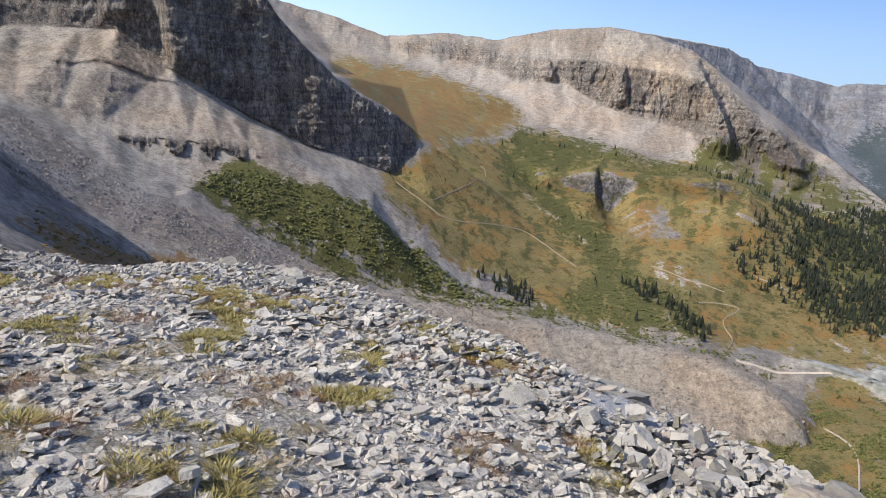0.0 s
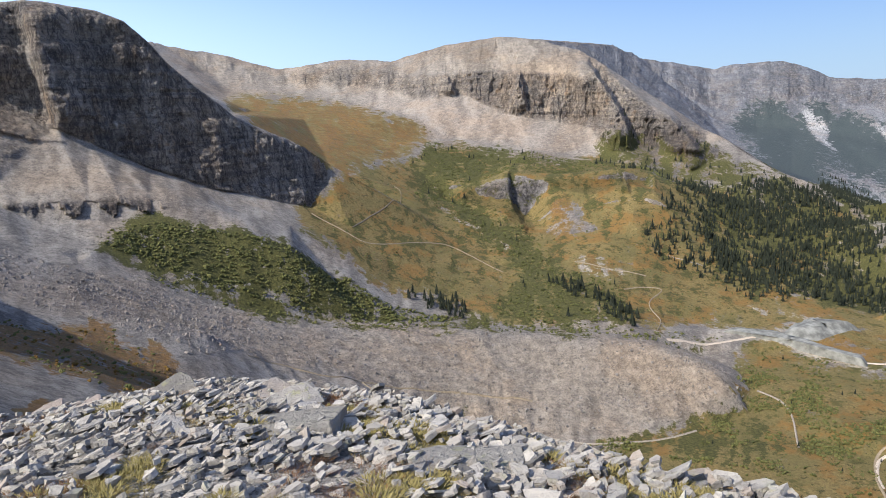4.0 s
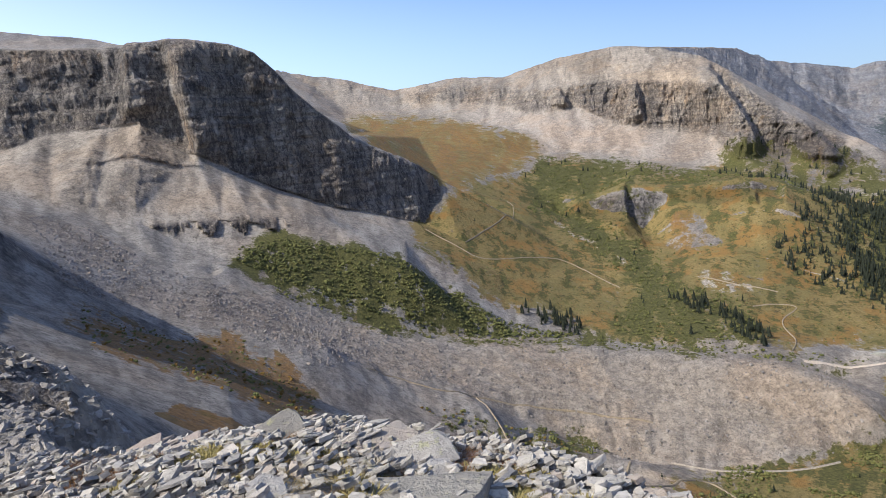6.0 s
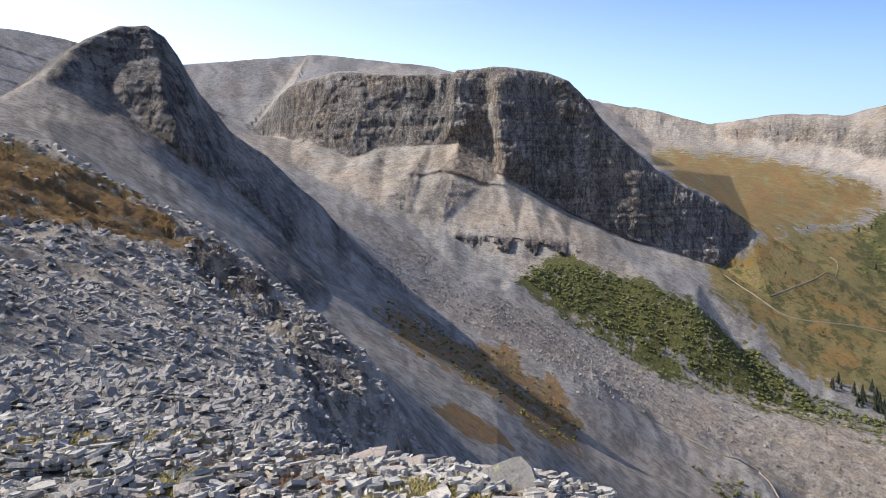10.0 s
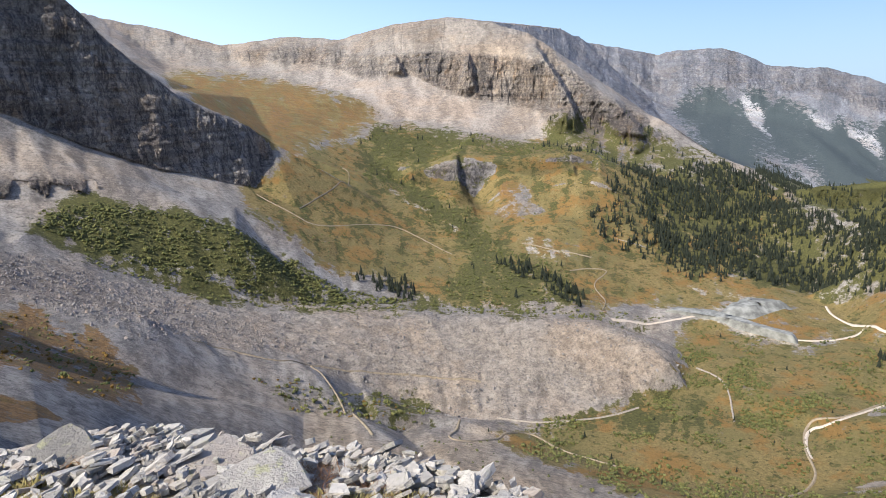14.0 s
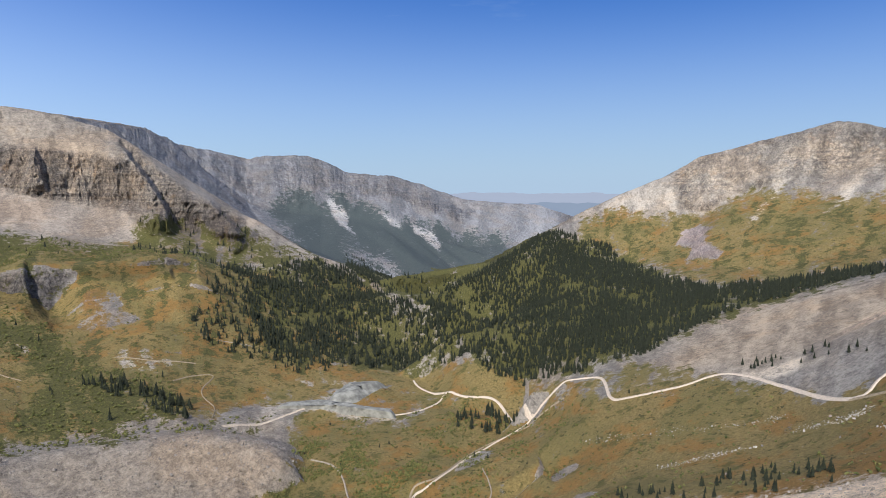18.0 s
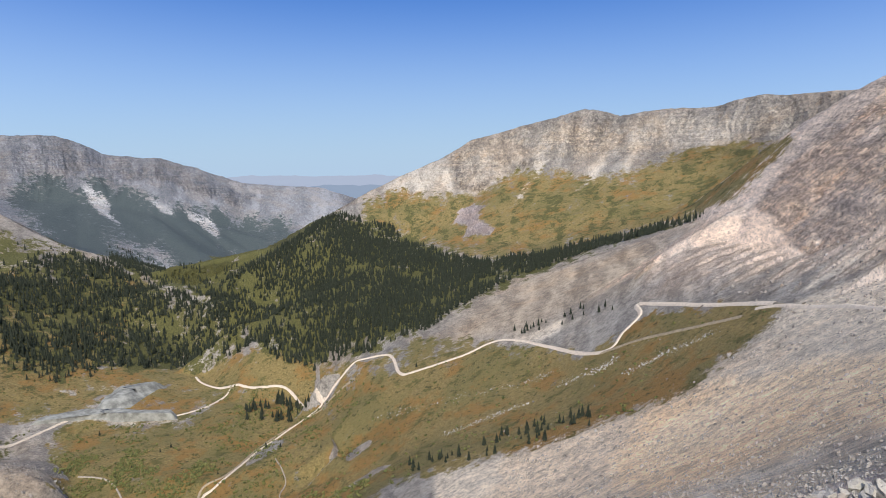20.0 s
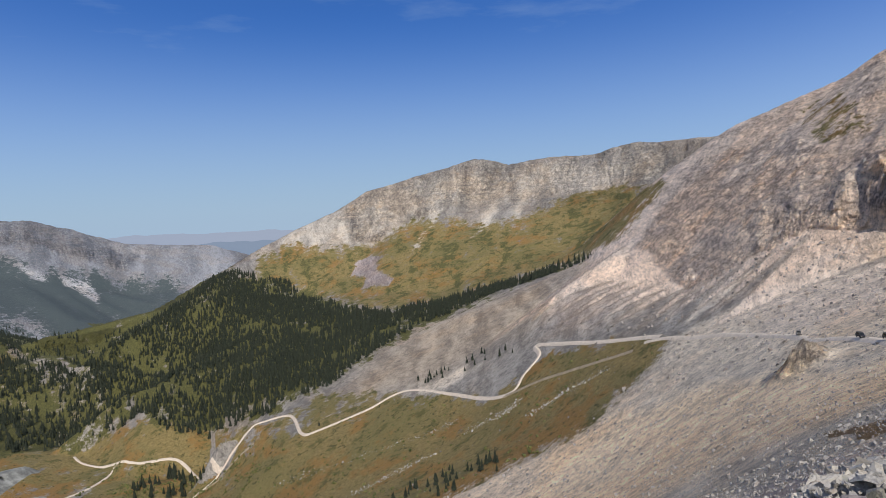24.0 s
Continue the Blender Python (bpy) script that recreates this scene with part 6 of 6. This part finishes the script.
for k, (x, y, up, size, turn, material, label) in enumerate((
        (-1.78, 9.12, 0.02, (0.85, 0.50, 0.20), (8, -10, 15), BLOCK, "flat grey slab jutting out at the ledge's rim"),
        (-1.72, 8.40, -0.05, (1.15, 0.70, 0.36), (-8, -6, -12), LICHEN, "broad pale boulder with lichen and a dark shaded end"),
        (-1.95, 9.45, 0.00, (0.60, 0.40, 0.22), (14, -6, 40), BLOCK, "grey slab leaning under another slab"),
        (-0.64, 7.58, -0.02, (1.15, 0.70, 0.28), (-4, 6, -8), LICHEN, "broad boulder covered with yellow-green lichen"),
        (-0.10, 8.15, -0.06, (0.80, 0.55, 0.18), (-5, 6, 12), LICHEN, "low lichen-covered rock at the rim"),
        (-0.75, 6.30, -0.06, (0.75, 0.55, 0.14), (-3, 5, 5), LICHEN, "flat lichen-covered bedrock slab"),
        (-1.45, 6.90, -0.07, (0.60, 0.40, 0.13), (-3, 5, 30), LICHEN, "flat lichen-covered bedrock slab"),
        (-2.86, 10.00, 0.04, (0.62, 0.40, 0.13), (16, -20, 25), BLOCK, "pointed grey slab tilted up at the rim"),
        (-3.65, 10.20, 0.00, (0.40, 0.28, 0.10), (18, -22, 10), RUSTY, "reddish tilted slab at the rim"),
        (-4.05, 10.30, 0.02, (0.48, 0.30, 0.11), (16, -18, 20), RUSTY, "reddish tilted slab at the rim"),
        (-2.35, 9.75, -0.02, (0.40, 0.30, 0.12), (12, -14, -20), BLOCK, "grey slab at the rim"),
        (2.22, 6.28, -0.24, (0.95, 0.75, 0.80), (-6, 4, 20), BLOCK, "blocky grey boulder at the ledge's corner"),
        (1.75, 6.55, -0.10, (0.50, 0.40, 0.36), (4, 8, -15), BLOCK, "blocky grey boulder at the rim"),
        (0.86, 4.62, -0.02, (0.50, 0.42, 0.50), (5, -6, 35), BLOCK, "angular grey boulder with a shaded side"),
        (0.78, 4.35, -0.02, (0.62, 0.40, 0.12), (0, 6, 20), BLOCK, "flat pale grey slab in the rubble"),
        (2.40, 4.50, 0.02, (0.90, 0.50, 0.16), (2, 10, -50), BLOCK, "long pale bluish slab on the slope"),
        (1.90, 5.05, 0.00, (0.65, 0.45, 0.14), (3, 8, 10), BLOCK, "pale bluish slab on the slope"),
        (2.60, 3.95, 0.00, (0.60, 0.40, 0.16), (0, 10, 70), BLOCK, "pale slab beside the drop"),
        (3.20, 4.02, 0.10, (0.42, 0.75, 1.15), (0, 8, 25), BLOCK, "upright cracked rock slab over a dark hollow"),
        (2.78, 3.92, 0.04, (0.40, 0.60, 0.80), (4, -6, 15), BLOCK, "upright grey slab with a black shaded face"),
        (2.62, 3.50, 0.16, (0.85, 0.80, 0.80), (-8, 14, 30), BLOCK, "big squared grey boulder with a shaded side"),
        (3.02, 3.05, 0.22, (1.15, 0.75, 0.30), (4, 14, 20), BLOCK, "broad grey slab on top of the pile"),
        (2.10, 3.98, 0.02, (0.48, 0.44, 0.60), (10, -6, 50), RUSTY, "squared boulder with a rusty spot"),
        (1.98, 3.62, 0.06, (0.66, 0.55, 0.62), (-12, 8, 60), BLOCK, "jagged grey boulder with a black shaded face"),
        (2.36, 3.20, 0.10, (0.75, 0.55, 0.55), (6, 12, -40), BLOCK, "slabby grey boulder in the pile"),
        (1.84, 5.02, 0.00, (1.05, 0.70, 0.20), (2, 8, -35), SLATE, "pale bluish slab lying at the foot of the pile"),
        (1.86, 5.42, -0.02, (0.85, 0.60, 0.18), (0, 8, 10), SLATE, "pale bluish slab lying at the foot of the pile"),
        (2.20, 4.62, 0.00, (0.60, 0.42, 0.20), (4, 10, 20), SLATE, "small bluish slab beside the boulders"),
        (2.42, 4.86, 0.02, (0.36, 0.30, 0.30), (10, 4, 70), RUSTY, "rust-red stone among grey ones"),
        (3.60, 2.60, 0.14, (0.85, 0.65, 0.50), (-6, 14, 30), BLOCK, "grey boulder on the pile"),
        (4.20, 2.00, 0.12, (0.80, 0.60, 0.50), (8, -10, 65), BLOCK, "grey boulder on the pile"))):
    size = tuple(s * f * (0.54 if x > 1.8 and y < 4.4 else 1.0) for s, f in zip(size, (0.72, 0.72, 0.55)))
    block("boulder", rest(x, y, up + 0.12 * size[2]), size, turn, material, label, k + 3)

r = random.Random(11)
for k in range(30):
    x, y = r.uniform(2.0, 6.0), r.uniform(1.0, 3.6)
    s = r.uniform(0.08, 0.18)
    block("boulder", rest(x, y, r.uniform(0.0, 0.12)), (s, s * r.uniform(0.6, 0.9), s * r.uniform(0.25, 0.6)), (r.uniform(-25, 25), r.uniform(-25, 25), r.uniform(0, 360)), BLOCK,
          "angular grey boulder heaped on others beside the ledge", k + 60)

# the stones of the ledge nearest to the walk, each by itself
STONES = [tri_mesh("stone", v, f, PLATES) for v, f in SLABS[:24]]
r = random.Random(5)
count = 0
while count < 290:
    x, y = r.uniform(-3.2, 1.8), r.uniform(5.2, 10.2)
    if y > float(rim_y(x)) - 0.05:
        continue
    s = min(0.24, 0.06 * math.exp(r.gammavariate(1.5, 0.34)))
    stone = new("stone", STONES[count % len(STONES)])
    stone.parent = ledge
    stone.matrix_basis = pose(x, y, float(on_ledge(x, y)) + 0.05, r.gauss(0, 4), r.gauss(0, 4), 48) @ pose(0, 0, 0, -18 + r.gauss(0, 9), r.gauss(0, 10), r.uniform(0, 360)) @ Matrix.Diagonal((s, s * r.uniform(0.6, 1), r.uniform(0.015, 0.04), 1))
    count += 1

# ---------------------------------------------------------------- vehicles on the road


def part(name, bm, material, parent, label=""):
    me = bpy.data.meshes.new(name)
    bm.to_mesh(me)
    bm.free()
    me.materials.append(material)
    ob = new(name, me)
    ob.parent = parent
    return tagged(ob, label)


def hull_of(points, bevel=0.05):
    bm = bmesh.new()
    for p in points:
        bm.verts.new(p)
    bmesh.ops.convex_hull(bm, input=bm.verts)
    bmesh.ops.dissolve_limit(bm, angle_limit=radians(2), verts=bm.verts, edges=bm.edges)
    bmesh.ops.bevel(bm, geom=bm.edges[:], offset=bevel, segments=2, affect="EDGES")
    return bm


def mirror(points):
    return [(x, s * y, z) for x, y, z in points for s in (-1, 1)]


GLASS = plain_material("dark_car_glass", (0.02, 0.025, 0.03), 0.1, 0, 0.1)
RUBBER = plain_material("black_rubber", (0.02, 0.02, 0.02), 0.85)
STEEL = plain_material("steel_rim", (0.35, 0.35, 0.36), 0.4, 0.8, 0.1)
LAMP = plain_material("lamp_glass", (0.6, 0.6, 0.58), 0.2, 0, 0.1)


def wheel(root, x, y, rad):
    bm = bmesh.new()
    bmesh.ops.create_cone(bm, cap_ends=True, segments=18, radius1=rad, radius2=rad, depth=0.26, matrix=pose(x, y, rad, 90, 0, 0))
    bmesh.ops.bevel(bm, geom=bm.edges[:], offset=0.03, segments=1, affect="EDGES")
    tyre = part("tyre", bm, RUBBER, root)
    bm = bmesh.new()
    bmesh.ops.create_cone(bm, cap_ends=True, segments=14, radius1=rad * 0.6, radius2=rad * 0.6, depth=0.29, matrix=pose(x, y, rad, 90, 0, 0))
    part("rim", bm, STEEL, tyre)


def off_roader(at, heading, color, label, length=4.2, open_top=False):
    root = new("off_road_vehicle")
    paint_mat = plain_material("car_paint", color, 0.35, 0.0, 0.1)
    h = length / 2
    part("body", hull_of(mirror([(-h, 0.85, 0.55), (-h, 0.85, 1.0), (h, 0.8, 0.55), (h, 0.78, 0.95), (h * 0.35, 0.85, 1.12), (-h, 0.85, 1.12)])), paint_mat, root)
    if not open_top:
        part("cabin", hull_of(mirror([(-h * 0.96, 0.8, 1.1), (-h * 0.92, 0.68, 1.78), (h * 0.12, 0.66, 1.78), (h * 0.38, 0.78, 1.1)])), paint_mat, root)
        for side in (-1, 1):
            part("side_window", hull_of([(x, side * yy, z) for x, yy, z in ((-h * 0.8, 0.79, 1.2), (-h * 0.78, 0.71, 1.66), (h * 0.08, 0.70, 1.66), (h * 0.26, 0.78, 1.2), (-h * 0.8, 0.74, 1.2), (h * 0.2, 0.74, 1.2), (-h * 0.78, 0.68, 1.66))], 0.01), GLASS, root)
        part("windscreen", hull_of(mirror([(h * 0.17, 0.58, 1.70), (h * 0.39, 0.66, 1.18), (h * 0.34, 0.66, 1.18), (h * 0.14, 0.58, 1.70)]), 0.005), GLASS, root)
    else:
        for x in (-h * 0.5, h * 0.3):
            part("roll_bar", hull_of(mirror([(x, 0.66, 1.0), (x + 0.06, 0.66, 1.0), (x, 0.6, 1.75), (x + 0.06, 0.6, 1.75), (x, 0.6, 1.69)]), 0.01), RUBBER, root)
        part("seat", hull_of(mirror([(-h * 0.35, 0.6, 1.0), (h * 0.05, 0.6, 1.0), (-h * 0.35, 0.6, 1.45), (-h * 0.2, 0.6, 1.2)]), 0.03), RUBBER, root)
    part("front_bumper", hull_of(mirror([(h, 0.8, 0.45), (h + 0.14, 0.76, 0.45), (h, 0.8, 0.66), (h + 0.14, 0.76, 0.66)]), 0.02), RUBBER, root)
    part("rear_bumper", hull_of(mirror([(-h, 0.8, 0.45), (-h - 0.14, 0.76, 0.45), (-h, 0.8, 0.66), (-h - 0.14, 0.76, 0.66)]), 0.02), RUBBER, root)
    for side in (-1, 1):
        bm = bmesh.new()
        bmesh.ops.create_cone(bm, cap_ends=True, segments=12, radius1=0.11, radius2=0.11, depth=0.06, matrix=pose(h + 0.01, side * 0.58, 0.82, 0, 90, 0))
        part("headlight", bm, LAMP, root)
        for x in (-h * 0.62, h * 0.62):
            wheel(root, x, side * 0.78, 0.38)
    root.matrix_basis = pose(*at, 0, 0, heading)
    return tagged(root, label, "car", "vehicles on the mountain road")


for x, y, heading, color, label, length, bare_top in (
        (212.0, -72.0, 178, (0.022, 0.023, 0.025), "dark off-road vehicle on the gravel road", 4.3, False),
        (233.0, -72.0, 185, (0.03, 0.028, 0.03), "dark off-road vehicle on the gravel road further back", 3.9, False),
        (288.0, -68.0, 170, (0.14, 0.13, 0.115), "grey-brown off-road vehicle beside the rocky knob", 3.9, False),
        (182.0, -68.4, 172, (0.50, 0.30, 0.04), "yellow open-topped buggy on the gravel road", 3.2, True)):
    off_roader((x, y, float(land(x, y)) + 0.45), heading, color, label, length, bare_top)

# ---------------------------------------------------------------- hazy hills at the end of the valley


def backdrop(rad, az0, az1, el, rise, color, seed, label):
    a = np.radians(np.arange(az0, az1, 0.1))
    top = np.radians(el + rise * fbm(a * 1000, a * 0 + seed, 60, 5, seed, 0.5))
    X = np.stack([EYE[0] - np.sin(a) * rad] * 2, 1)
    Y = np.stack([EYE[1] + np.cos(a) * rad] * 2, 1)
    Z = np.stack([EYE[2] + np.tan(top) * rad, np.full(len(a), -900.0)], 1)
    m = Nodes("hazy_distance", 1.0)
    # haze is put in as the hills' own even blue glow
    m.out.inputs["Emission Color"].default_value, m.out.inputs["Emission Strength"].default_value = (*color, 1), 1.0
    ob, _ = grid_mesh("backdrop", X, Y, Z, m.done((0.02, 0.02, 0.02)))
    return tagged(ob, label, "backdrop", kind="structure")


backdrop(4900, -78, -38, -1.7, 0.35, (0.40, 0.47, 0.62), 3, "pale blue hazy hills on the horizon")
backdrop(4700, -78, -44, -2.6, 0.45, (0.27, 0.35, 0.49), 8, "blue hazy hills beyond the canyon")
